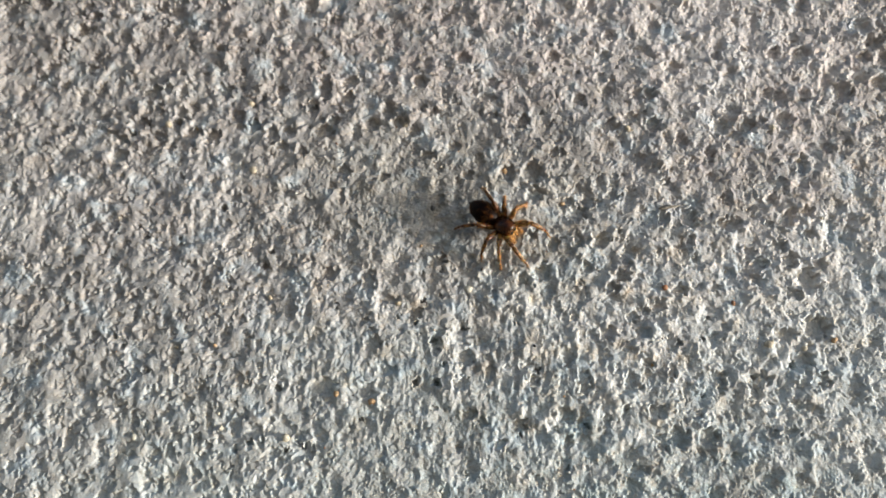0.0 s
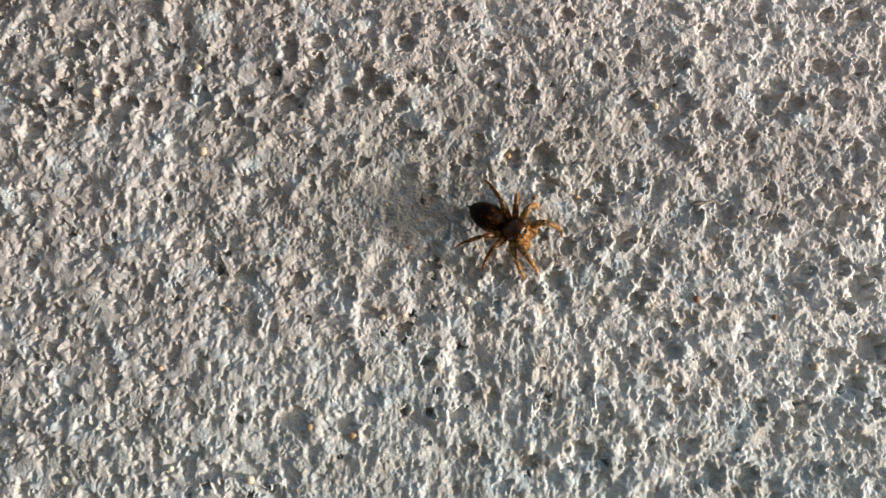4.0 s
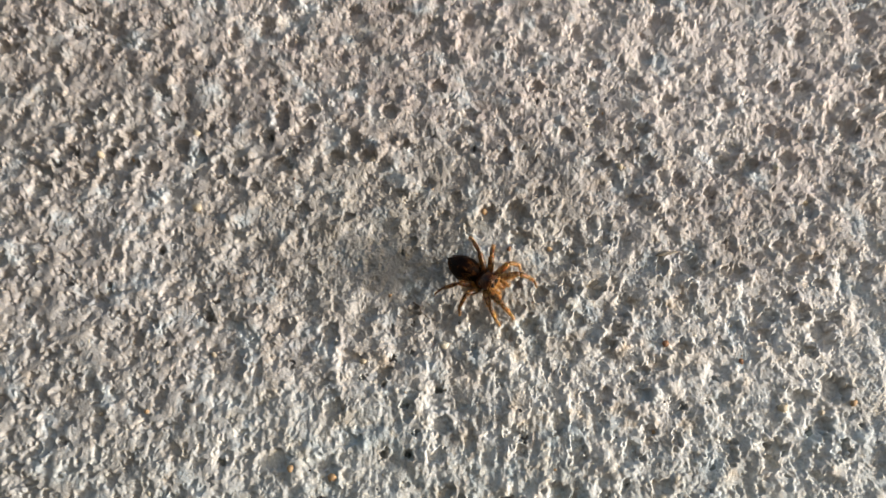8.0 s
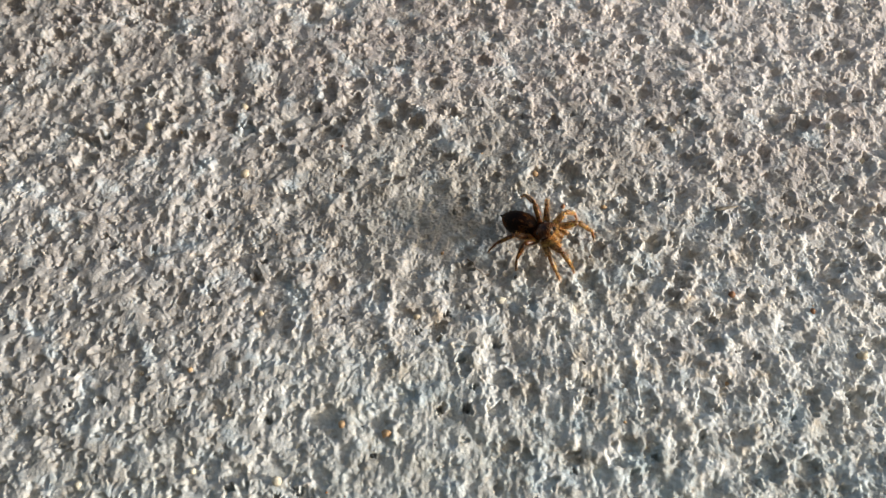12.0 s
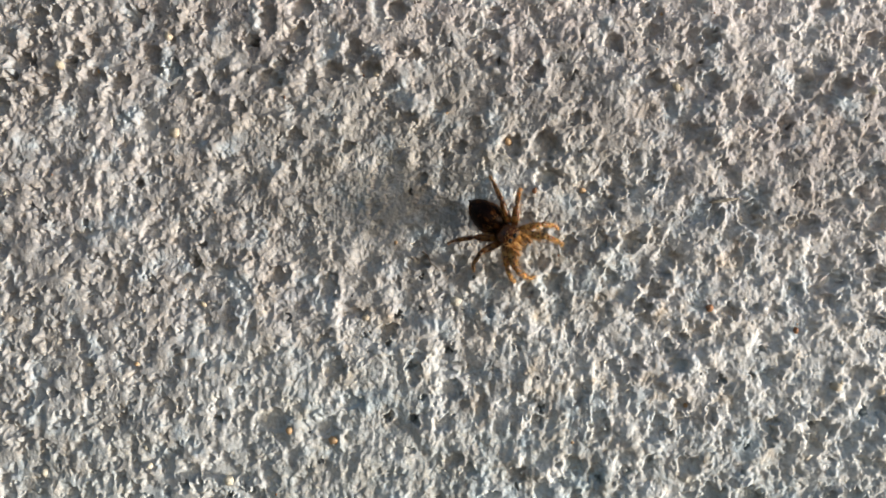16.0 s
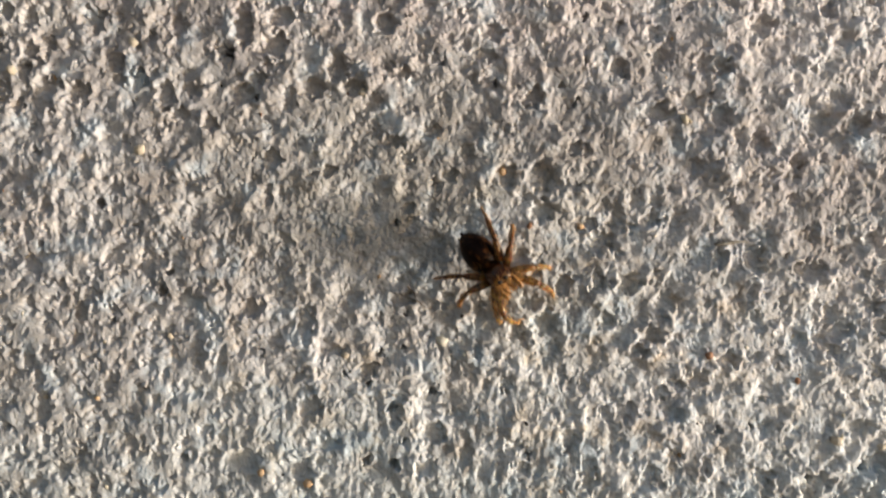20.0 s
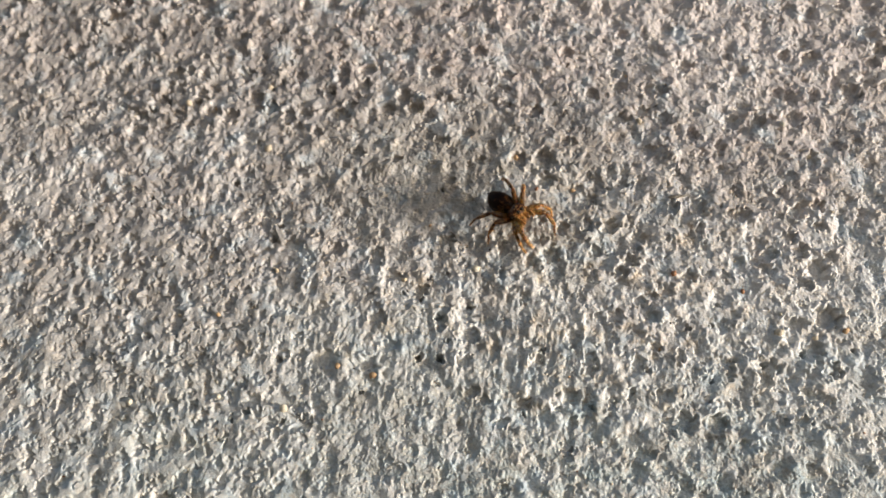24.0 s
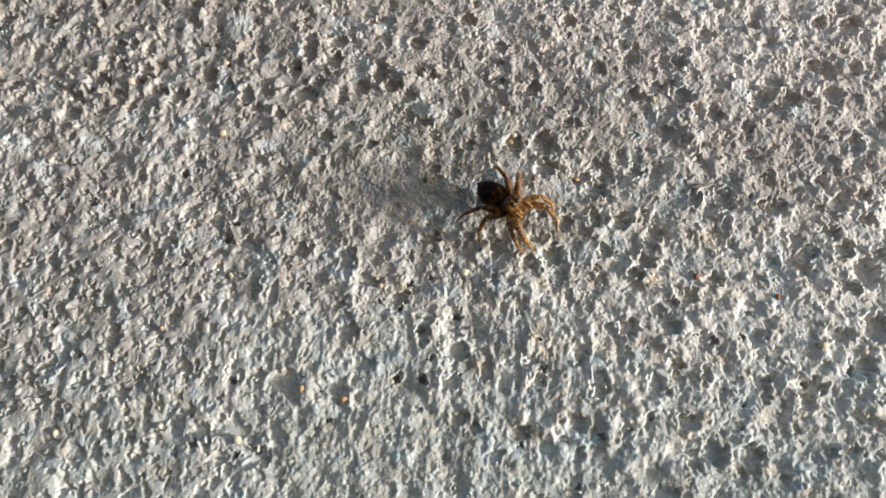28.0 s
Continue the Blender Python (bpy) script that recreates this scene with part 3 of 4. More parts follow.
def pores(uu, vv, cell, small, large, chance=1.0, ridge=0.6):
    """Depth in millimetres below the rims of many scattered round pores; ridge: low for steep walls, high for a dish."""
    nu, nv = int((U1 - U0) / cell) + 8, int((V1 - V0) / cell) + 8
    ju, jv = rng.random((nv, nu)), rng.random((nv, nu))
    flat = rng.uniform(0.75, 1.35, (nv, nu))
    r = small + (large - small) * rng.random((nv, nu)) ** 1.6
    r[rng.random((nv, nu)) > chance] = 1e-3
    iu = np.floor((uu - U0) / cell).astype(np.int32) + 3
    iv = np.floor((vv - V0) / cell).astype(np.int32) + 3
    best = np.zeros(uu.shape, np.float32)
    for a in (-1, 0, 1):
        for b in (-1, 0, 1):
            x, y = np.clip(iu + a, 0, nu - 1), np.clip(iv + b, 0, nv - 1)
            du = (uu - (U0 + (x - 3 + ju[y, x]) * cell)) * flat[y, x]
            dv = (vv - (V0 + (y - 3 + jv[y, x]) * cell)) / flat[y, x]
            k = np.clip(1 - (du * du + dv * dv) / r[y, x] ** 2, 0, 1)
            best = np.maximum(best, r[y, x] * k ** ridge)
    return best


def rounded(h, by):
    """The same relief with edges rounded over so many millimetres."""
    ku, kv = np.fft.rfftfreq(NU, STEP)[None, :], np.fft.fftfreq(NV, STEP)[:, None]
    return np.fft.irfft2(np.fft.rfft2(h) * np.exp(-(ku ** 2 + kv ** 2) * (3 * by) ** 2), (NV, NU)).astype(np.float32)


def blot(uu, vv, u, v, ru, rv):
    return np.exp(-(((uu - u) / ru) ** 2 + ((vv - v) / rv) ** 2))


def hole(x, wall_share):
    """A steep-walled, flat-bottomed hole: 1 inside, 0 outside."""
    k = np.clip((1 - x) / wall_share, 0, 1)
    return k * k * (3 - 2 * k)


def relief():
    """The stucco's height in millimetres over the grid: a pale crust full of pores, pebbly above, brushed and rippled below."""
    uu, vv = np.meshgrid(us.astype(np.float32), vs.astype(np.float32))
    su, sv = uu + 0.18 * band(0.8, 2.4), vv + 0.18 * band(0.8, 2.4)
    left = 1 / (1 + np.exp((uu + 13) / 4))
    low = 1 / (1 + np.exp((vv - 5) / 4))
    calm = np.clip(0.9 * blot(uu, vv, -9, 4, 17, 6) + 0.4 * blot(uu, vv, -27, -1, 12, 9), 0, 1)
    brushed = np.clip(blot(uu, vv, 8, -17, 15, 11) + 0.7 * blot(uu, vv, -16, -14, 9, 10), 0, 1)
    pebbly = np.clip(blot(uu, vv, -46, 17, 17, 6) + 0.5 / (1 + np.exp(-(vv - 34) / 3)) * left, 0, 1)
    wavy = left / (1 + np.exp((vv - 9) / 3))
    ragged = 1 - 0.8 * wavy
    wu = uu + 0.13 * band(0.5, 1.6) + 0.05 * ragged * band(0.2, 0.5)
    wv = vv + 0.13 * band(0.5, 1.6) + 0.05 * ragged * band(0.2, 0.5)
    lace = np.clip(1 - 0.42 * wavy - 0.22 * calm - 0.45 * brushed - 0.3 * pebbly, 0.15, 1)
    rich = 1 + 0.45 * left * (1 - low)
    patch = np.clip(1 + 0.5 * band(3, 10), 0.2, 1.8)
    fretted = np.clip(0.9 + 0.45 * band(1.5, 6), 0.15, 1.7)
    mapped = np.clip(1.4 - np.maximum(np.abs(uu - 2) / 44, np.abs(vv - 1) / 26), 0, 0.4) / 0.4
    # broad swells, then pores of four sizes
    h = 0.12 * band(6, 24) + 0.050 * band(2.0, 6)
    h -= 0.45 * (1 - 0.7 * mapped) * lace * patch * pores(wu, wv, 4.2, 0.8, 1.6, 0.5)
    h -= 0.46 * rich * lace * (0.4 + 0.6 * ragged) * (0.3 + 0.7 * patch) * pores(wu, wv, 2.5, 0.45, 1.05, 0.45)
    h -= 0.52 * rich * (0.35 + 0.65 * lace) * (0.3 + 0.7 * ragged) * fretted * pores(wu, wv, 1.35, 0.22, 0.55, 0.6)
    h -= 0.52 * (0.25 + 0.75 * lace) * (1 - 0.7 * wavy) * pores(wu, wv, 0.85, 0.15, 0.34, 0.55)
    # lumps of the crust between the pores
    h += (0.010 + 0.028 * lace * (1 - 0.6 * wavy)) * np.exp(0.6 * band(0.8, 2.2))
    h += 0.28 * rich * (0.1 + 0.9 * lace) * ragged * patch * pores(su, sv, 2.7, 0.6, 1.3, 0.65, 0.9)
    # rounded pebbles under the paint
    h += pebbly * (0.62 * pores(su, sv, 2.1, 0.45, 1.05, 0.6) + 0.40 * pores(su, sv, 1.5, 0.3, 0.6, 0.4))
    # shallow dishes on the plainer side
    h -= wavy * (0.55 + 0.45 * fretted) * (0.72 * pores(su, sv, 1.45, 0.36, 0.74, 0.95, 0.5) + 0.50 * pores(su, sv, 1.0, 0.18, 0.40, 0.4, 0.5))
    # pinprick pores in the calm patch
    h -= 0.50 * calm * pores(uu, vv, 0.75, 0.15, 0.32, 0.75, 0.45)
    # ripples that lean to the right, and downward strokes of the brush
    h += 0.016 * wavy * band(1.6, 4.0, 1.4, 30)
    h += 0.055 * left * np.clip(band(3.2, 9, 1.7, 45), 0, 2)
    h += brushed * (0.055 * band(0.9, 2.4, 2.6, 4) + 0.018 * band(0.4, 1.0, 2.6, 4))
    # crumbs
    smooth = 1 - 0.85 * np.clip(left - 0.5 * calm, 0, 1)
    h += 0.015 * smooth * (1 + calm) * band(0.30, 0.8) + 0.009 * smooth * fretted * band(0.18, 0.4)
    h = rounded(h, 0.05)
    # wide sunken places where the coat has come off
    bu, bv = su + 0.9 * band(2, 6), sv + 0.9 * band(2, 6)
    for u, v, ru, rv, deep in BASINS:
        k = hole(np.sqrt(((bu - u) / ru) ** 2 + ((bv - v) / rv) ** 2), 0.35)
        h = h * (1 - 0.3 * k) - deep * k
    plain_side = np.clip(wavy + 0.5 * brushed, 0, 1)
    for u, v, ru, rv in HOLLOWS + BROKEN:
        i0, i1 = np.searchsorted(us, [u - 1.6 * ru, u + 1.6 * ru])
        j0, j1 = np.searchsorted(vs, [v - 1.6 * rv, v + 1.6 * rv])
        s = (slice(j0, j1), slice(i0, i1))
        x = np.sqrt(((su[s] - u) / ru) ** 2 + ((sv[s] - v) / rv) ** 2)
        k = hole(x / 1.18, 0.42)
        deep = min(0.40 + 0.75 * min(ru, rv), 1.9) * (1 - 0.3 * float(calm[s].mean())) * (1 - 0.45 * float(plain_side[s].mean()))
        under = 0.35 + 0.65 * np.clip(0.5 + 0.5 * (wu[s] - u) / ru, 0, 1)
        h[s] = h[s] * (1 - 0.75 * k) - 0.88 * deep * k * under
        h[s] += 0.10 * deep * np.exp(-((x - 1.3) / 0.25) ** 2)
    for u, v, r in PITS:
        i0, i1 = np.searchsorted(us, [u - 1, u + 1])
        j0, j1 = np.searchsorted(vs, [v - 1, v + 1])
        s = (slice(j0, j1), slice(i0, i1))
        x = np.sqrt((wu[s] - u) ** 2 + (wv[s] - v) ** 2)
        h[s] -= (0.5 + 2.2 * r) * hole(x / (r + 0.08), 0.45)
    for u, v, u2, v2, wide in RIDGES:
        i0, i1 = np.searchsorted(us, [min(u, u2) - 3 * wide, max(u, u2) + 3 * wide])
        j0, j1 = np.searchsorted(vs, [min(v, v2) - 3 * wide, max(v, v2) + 3 * wide])
        s = (slice(j0, j1), slice(i0, i1))
        du, dv = u2 - u, v2 - v
        k = np.clip(((su[s] - u) * du + (sv[s] - v) * dv) / (du * du + dv * dv), 0, 1)
        x2 = (su[s] - u - k * du) ** 2 + (sv[s] - v - k * dv) ** 2
        swell = np.exp(-x2 / wide ** 2)
        h[s] = h[s] * (1 - 0.5 * swell) + (0.13 + 0.34 * wide) * swell
    h -= h.mean()
    edge = np.minimum(np.minimum(uu - U0, U1 - uu), np.minimum(vv - V0, V1 - vv))
    return h * np.clip(edge / 2.5, 0, 1)


HEIGHT = relief()


def height_at(u, v, reach=0.25):
    """The highest point of the stucco near a place."""
    i0, i1 = np.searchsorted(us, [u - reach, u + reach + STEP])
    j0, j1 = np.searchsorted(vs, [v - reach, v + reach + STEP])
    return float(HEIGHT[j0:j1, i0:i1].max())


def build_wall():
    """A free-standing stuccoed wall, 1.4 m wide, 0.9 m high and 0.15 m thick, its face finely modelled where the camera passes."""
    out = np.cumsum(0.12 * 1.18 ** np.arange(41))
    out = out / out[-1]
    uall = np.concatenate([(U0 - out * (700 + U0))[::-1], us, U1 + out * (700 - U1)])
    vall = np.concatenate([(V0 - out * (450 + V0))[::-1], vs, V1 + out * (450 - V1)])
    pad = len(out)
    h = np.pad(HEIGHT, pad)
    nu, nv = len(uall), len(vall)
    uu, vv = np.meshgrid(uall, vall)
    rough = 0.5 * np.sin(uu * 0.21 + 2 * np.sin(vv * 0.13)) * np.sin(vv * 0.19 + np.sin(uu * 0.17))
    outside = np.ones_like(h, dtype=bool)
    outside[pad:-pad, pad:-pad] = False
    far = np.maximum(np.maximum(U0 - uu, uu - U1), np.maximum(V0 - vv, vv - V1))
    h = h + np.where(outside, rough * np.clip(far / 20, 0, 1), 0)
    # the modelled middle leans with the wall's axes; towards its edges the wall turns upright
    share = np.maximum(np.maximum((U0 - uu) / (U0 + 700), (uu - U1) / (700 - U1)), np.maximum((V0 - vv) / (V0 + 450), (vv - V1) / (450 - V1)))
    turn = -radians(LEAN_DEGREES) * np.clip(share, 0, 1)
    uu, vv = uu * np.cos(turn) - vv * np.sin(turn), uu * np.sin(turn) + vv * np.cos(turn)
    co = np.stack([uu * MM, -h * MM, Z0 + vv * MM], -1).reshape(-1, 3)
    idx = np.arange(nu * nv).reshape(nv, nu)
    quads = np.stack([idx[:-1, :-1], idx[:-1, 1:], idx[1:, 1:], idx[1:, :-1]], -1).reshape(-1, 4)
    ring = np.concatenate([idx[0, :-1], idx[:-1, -1], idx[-1, :0:-1], idx[:0:-1, 0]])
    back = co[ring].copy()
    back[:, 1] = 0.15
    first = len(co)
    nr = len(ring)
    b = first + np.arange(nr)
    sides = np.stack([ring, b, np.roll(b, -1), np.roll(ring, -1)], -1)
    co = np.concatenate([co, back])
    quads = np.concatenate([quads, sides])
    me = bpy.data.meshes.new("wall")
    me.vertices.add(len(co))
    me.vertices.foreach_set("co", co.astype(np.float32).ravel())
    loops = np.concatenate([quads.ravel(), b[::-1]])
    me.loops.add(len(loops))
    me.loops.foreach_set("vertex_index", loops.astype(np.int32))
    me.polygons.add(len(quads) + 1)
    me.polygons.foreach_set("loop_start", np.concatenate([np.arange(len(quads)) * 4, [len(quads) * 4]]).astype(np.int32))
    me.update(calc_edges=True)
    me.validate()
    smooth = np.ones(len(me.polygons), dtype=bool)
    smooth[len(quads) - nr:] = False
    me.polygons.foreach_set("use_smooth", smooth)
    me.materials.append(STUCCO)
    ob = new("wall", me)
    ob.matrix_basis = LEAN
    return tagged(ob, "rough weathered white stucco wall with bubbled paint", "wall", kind="structure")


def build_ground():
    bm = bmesh.new()
    bmesh.ops.create_grid(bm, x_segments=24, y_segments=24, size=150)
    return tagged(new("ground", link(bm, "ground", EARTH)), "bare dry earth at the foot of the wall", "ground", kind="structure")


wall = build_wall()
build_ground()


# ---------------------------------------------------------------- the spider
def lathe(bm, stations, sides=16):
    """Rings round the x axis: (x, half width, top, bottom, lift) each, closed at both ends."""
    rings = []
    for x, w, top, bottom, lift in stations:
        ring = []
        for i in range(sides):
            a = 2 * math.pi * i / sides
            c, s = math.cos(a), math.sin(a)
            ring.append(bm.verts.new((x * MM, w * c * MM, (lift + (top if s > 0 else bottom) * s) * MM)))
        rings.append(ring)
    for a, b in zip(rings, rings[1:]):
        for i in range(sides):
            bm.faces.new((a[i], b[i], b[(i + 1) % sides], a[(i + 1) % sides]))
    bm.faces.new(rings[0])
    bm.faces.new(rings[-1][::-1])
    bmesh.ops.recalc_face_normals(bm, faces=bm.faces)
    return rings


def hairs_on(bm, stations, count, length, lean=0.6, seed=0, back=-1.0, slot=0, thick=0.010):
    """Fine bristles that stand on a lathe's surface and lean along it."""
    r = random.Random(seed)
    for _ in range(count):
        k = r.random() * (len(stations) - 1)
        i = min(int(k), len(stations) - 2)
        x, w, top, bottom, lift = [p + (q - p) * (k - i) for p, q in zip(stations[i], stations[i + 1])]
        a = r.random() * 2 * math.pi
        c, s = math.cos(a), math.sin(a)
        hgt = top if s > 0 else bottom
        root = Vector((x, w * c, lift + hgt * s)) * MM
        out = Vector((0, c * hgt, s * w)).normalized()
        way = (out + Vector((back * lean, r.uniform(-0.3, 0.3), r.uniform(-0.3, 0.3)))).normalized()
        side = way.cross(Vector((r.random() - 0.5, r.random() - 0.5, r.random() - 0.5))).normalized() * thick * MM
        tip = root + way * length * r.uniform(0.5, 1.2) * MM
        root -= out * 0.02 * MM
        third = way.cross(side)
        base = [bm.verts.new(root + side), bm.verts.new(root - side * 0.5 + third * 0.9), bm.verts.new(root - side * 0.5 - third * 0.9)]
        point = bm.verts.new(tip)
        for p, q in ((0, 1), (1, 2), (2, 0)):
            bm.faces.new((base[p], base[q], point)).material_index = slot


def tube_stations(length, w0, w1, swell=0.0, n=9):
    out = []
    for i in range(n):
        k = i / (n - 1)
        w = (w0 + (w1 - w0) * k + swell * math.sin(math.pi * k)) / 2
        if i in (0, n - 1):
            w *= 0.55
        out.append((length * k, w, w, w, 0.0))
    return out


# legs: hip on the body, lengths of thigh and of the shank down to the claw
HIPS = {"L1": (1.95, 0.72), "L2": (1.5, 0.80), "L3": (1.05, 0.80), "L4": (0.6, 0.70),
        "R1": (1.95, -0.72), "R2": (1.5, -0.80), "R3": (1.05, -0.80), "R4": (0.6, -0.70)}
HIP_Z = -0.55
ABDOMEN_SHAPE = [(-4.35, 0.20, 0.18, 0.18, 0.0), (-4.15, 0.50, 0.44, 0.40, 0.0), (-3.75, 0.88, 0.82, 0.72, 0.04), (-3.2, 1.20, 1.14, 0.95, 0.07),
                 (-2.5, 1.43, 1.36, 1.14, 0.09), (-1.8, 1.50, 1.42, 1.2, 0.10), (-1.1, 1.38, 1.30, 1.08, 0.08), (-0.5, 1.06, 1.0, 0.8, 0.05),
                 (0.0, 0.6, 0.55, 0.45, 0.0), (0.2, 0.25, 0.2, 0.2, -0.05)]
CARAPACE_SHAPE = [(0, 0.26, 0.19, 0.21, -0.05), (0.25, 0.66, 0.38, 0.42, -0.02), (0.7, 1.02, 0.65, 0.52, 0), (1.3, 1.17, 0.86, 0.57, 0.02),
                  (1.9, 1.16, 0.95, 0.57, 0.04), (2.4, 1.08, 0.93, 0.52, 0.04), (2.75, 1.0, 0.82, 0.47, 0.02), (2.95, 0.87, 0.62, 0.36, 0), (3.02, 0.58, 0.32, 0.21, 0)]


def ball(bm, at, r, squash=1.0, seg=14):
    m = Matrix.Translation(Vector(at) * MM) @ Matrix.Diagonal((r * MM * squash, r * MM, r * MM, 1))
    bmesh.ops.create_uvsphere(bm, u_segments=seg, v_segments=seg // 2 + 2, radius=1.0, matrix=m)


def hoop(bm, at, radius, thick, around=18, tube=6):
    """A ring that faces along x."""
    rows = []
    for i in range(around):
        a = 2 * math.pi * i / around
        row = []
        for j in range(tube):
            c = 2 * math.pi * j / tube
            far = radius + thick * math.cos(c)
            row.append(bm.verts.new((Vector(at) + Vector((thick * math.sin(c), far * math.cos(a), far * math.sin(a)))) * MM))
        rows.append(row)
    for i in range(around):
        p, q = rows[i], rows[(i + 1) % around]
        for j in range(tube):
            bm.faces.new((p[j], q[j], q[(j + 1) % tube], p[(j + 1) % tube]))
    bmesh.ops.recalc_face_normals(bm, faces=bm.faces)


def build_spider():
    body = new("jumping_spider")
    tagged(body, "small brown jumping spider standing on rough stucco", "spider")
    bm = bmesh.new()
    lathe(bm, ABDOMEN_SHAPE, 24)
    abdomen = part("abdomen", bm, ABDOMEN, body, "dark brown mottled hairy abdomen")
    bm = bmesh.new()
    hairs_on(bm, ABDOMEN_SHAPE[1:-2], 620, 0.28, 0.8, 1)
    part("bristles", bm, HAIR, abdomen)
    bm = bmesh.new()
    hairs_on(bm, ABDOMEN_SHAPE[5:-2], 110, 0.55, 1.6, 9, -1.0, 0, 0.020)
    hairs_on(bm, ABDOMEN_SHAPE[1:5], 50, 0.34, 1.5, 10, -1.0, 0, 0.010)
    part("fringe", bm, GOLD_HAIR, abdomen, "sparse brown-gold hairs")
    bm = bmesh.new()
    lathe(bm, [(-4.62, 0.05, 0.05, 0.05, -0.06), (-4.48, 0.12, 0.10, 0.10, -0.05), (-4.2, 0.17, 0.14, 0.14, -0.02)], 10)
    part("spinneret", bm, ABDOMEN, abdomen)
    bm = bmesh.new()
    lathe(bm, CARAPACE_SHAPE, 24)
    head = part("cephalothorax", bm, CARAPACE, body, "glossy dark brown domed head")
    bm = bmesh.new()
    hairs_on(bm, CARAPACE_SHAPE[1:-1], 260, 0.22, 0.5, 2, 1.0)
    part("bristles", bm, HAIR, head)
    bm = bmesh.new()
    hairs_on(bm, CARAPACE_SHAPE[6:], 150, 0.32, 0.9, 12, 1.0, 0, 0.015)
    part("brow_hair", bm, PALE_HAIR, head, "pale gold hairs round the eyes")
    bm = bmesh.new()
    lathe(bm, [(0.1, 0.3, 0.1, 0.15, -0.45), (0.5, 0.7, 0.2, 0.3, -0.45), (1.3, 0.85, 0.2, 0.35, -0.45), (2.1, 0.75, 0.2, 0.3, -0.42), (2.6, 0.4, 0.2, 0.2, -0.35)], 16)
    part("sternum", bm, AMBER, body, "amber underside between the leg bases")
    for y, z, x, r in ((0.32, 0.12, 2.92, 0.30), (-0.32, 0.12, 2.92, 0.30), (0.76, 0.22, 2.70, 0.19), (-0.76, 0.22, 2.70, 0.19),
                       (0.84, 0.60, 1.65, 0.17), (-0.84, 0.60, 1.65, 0.17), (0.80, 0.55, 2.25, 0.06), (-0.80, 0.55, 2.25, 0.06)):
        bm = bmesh.new()
        ball(bm, (x, y, z), r)
        eye = part("eye", bm, EYE, head, "shiny black eye")
        if x > 2.7:
            bm = bmesh.new()
            hoop(bm, (x + 0.35 * r, y, z), 0.97 * r, 0.085 * r)
            part("eye_ring", bm, GOLD_HAIR, eye, "pale ring round the eye")
    for s in (1, -1):
        bm = bmesh.new()
        lathe(bm, [(0, 0.30, 0.30, 0.30, 0), (0.3, 0.37, 0.36, 0.36, 0), (0.8, 0.33, 0.30, 0.30, 0), (1.2, 0.16, 0.16, 0.16, 0)], 12)
        bmesh.ops.transform(bm, matrix=Matrix.Translation(Vector((2.70, 0.34 * s, -0.25)) * MM) @ Euler((0, radians(68), 0)).to_matrix().to_4x4(), verts=bm.verts)
        jaw = part("chelicera", bm, AMBER, body, "amber jaw")
        bm = bmesh.new()
        shape = tube_stations(1.2, 0.62, 0.40)
        hairs_on(bm, shape, 110, 0.36, 0.5, 40 + s, 1.0, 0, 0.016)
        bmesh.ops.transform(bm, matrix=Matrix.Translation(Vector((2.70, 0.34 * s, -0.25)) * MM) @ Euler((0, radians(68), 0)).to_matrix().to_4x4(), verts=bm.verts)
        part("jaw_hair", bm, PALE_HAIR, jaw, "pale gold hairs on the jaw")
        bm = bmesh.new()
        shape = tube_stations(0.9, 0.27, 0.24, 0.05)
        lathe(bm, shape, 10)
        hairs_on(bm, shape, 120, 0.40, 0.4, 5, 1.0, 1, 0.013)
        bmesh.ops.transform(bm, matrix=Matrix.Translation(Vector((2.35, 0.66 * s, -0.48)) * MM) @ Euler((0, radians(18), radians(14 * s))).to_matrix().to_4x4(), verts=bm.verts)
        tip = bmesh.new()
        shape = tube_stations(0.8, 0.26, 0.18, 0.08)
        lathe(tip, shape, 10)
        hairs_on(tip, shape, 130, 0.40, 0.4, 6, 1.0, 1, 0.013)
        bmesh.ops.transform(tip, matrix=Matrix.Translation(Vector((3.15, 0.86 * s, -0.76)) * MM) @ Euler((0, radians(58), radians(-12 * s))).to_matrix().to_4x4(), verts=tip.verts)
        palp = part("palp", bm, AMBER, body, "hairy amber palp", PALE_HAIR)
        part("palp_tip", tip, AMBER, palp, "", PALE_HAIR)
    return body, abdomen


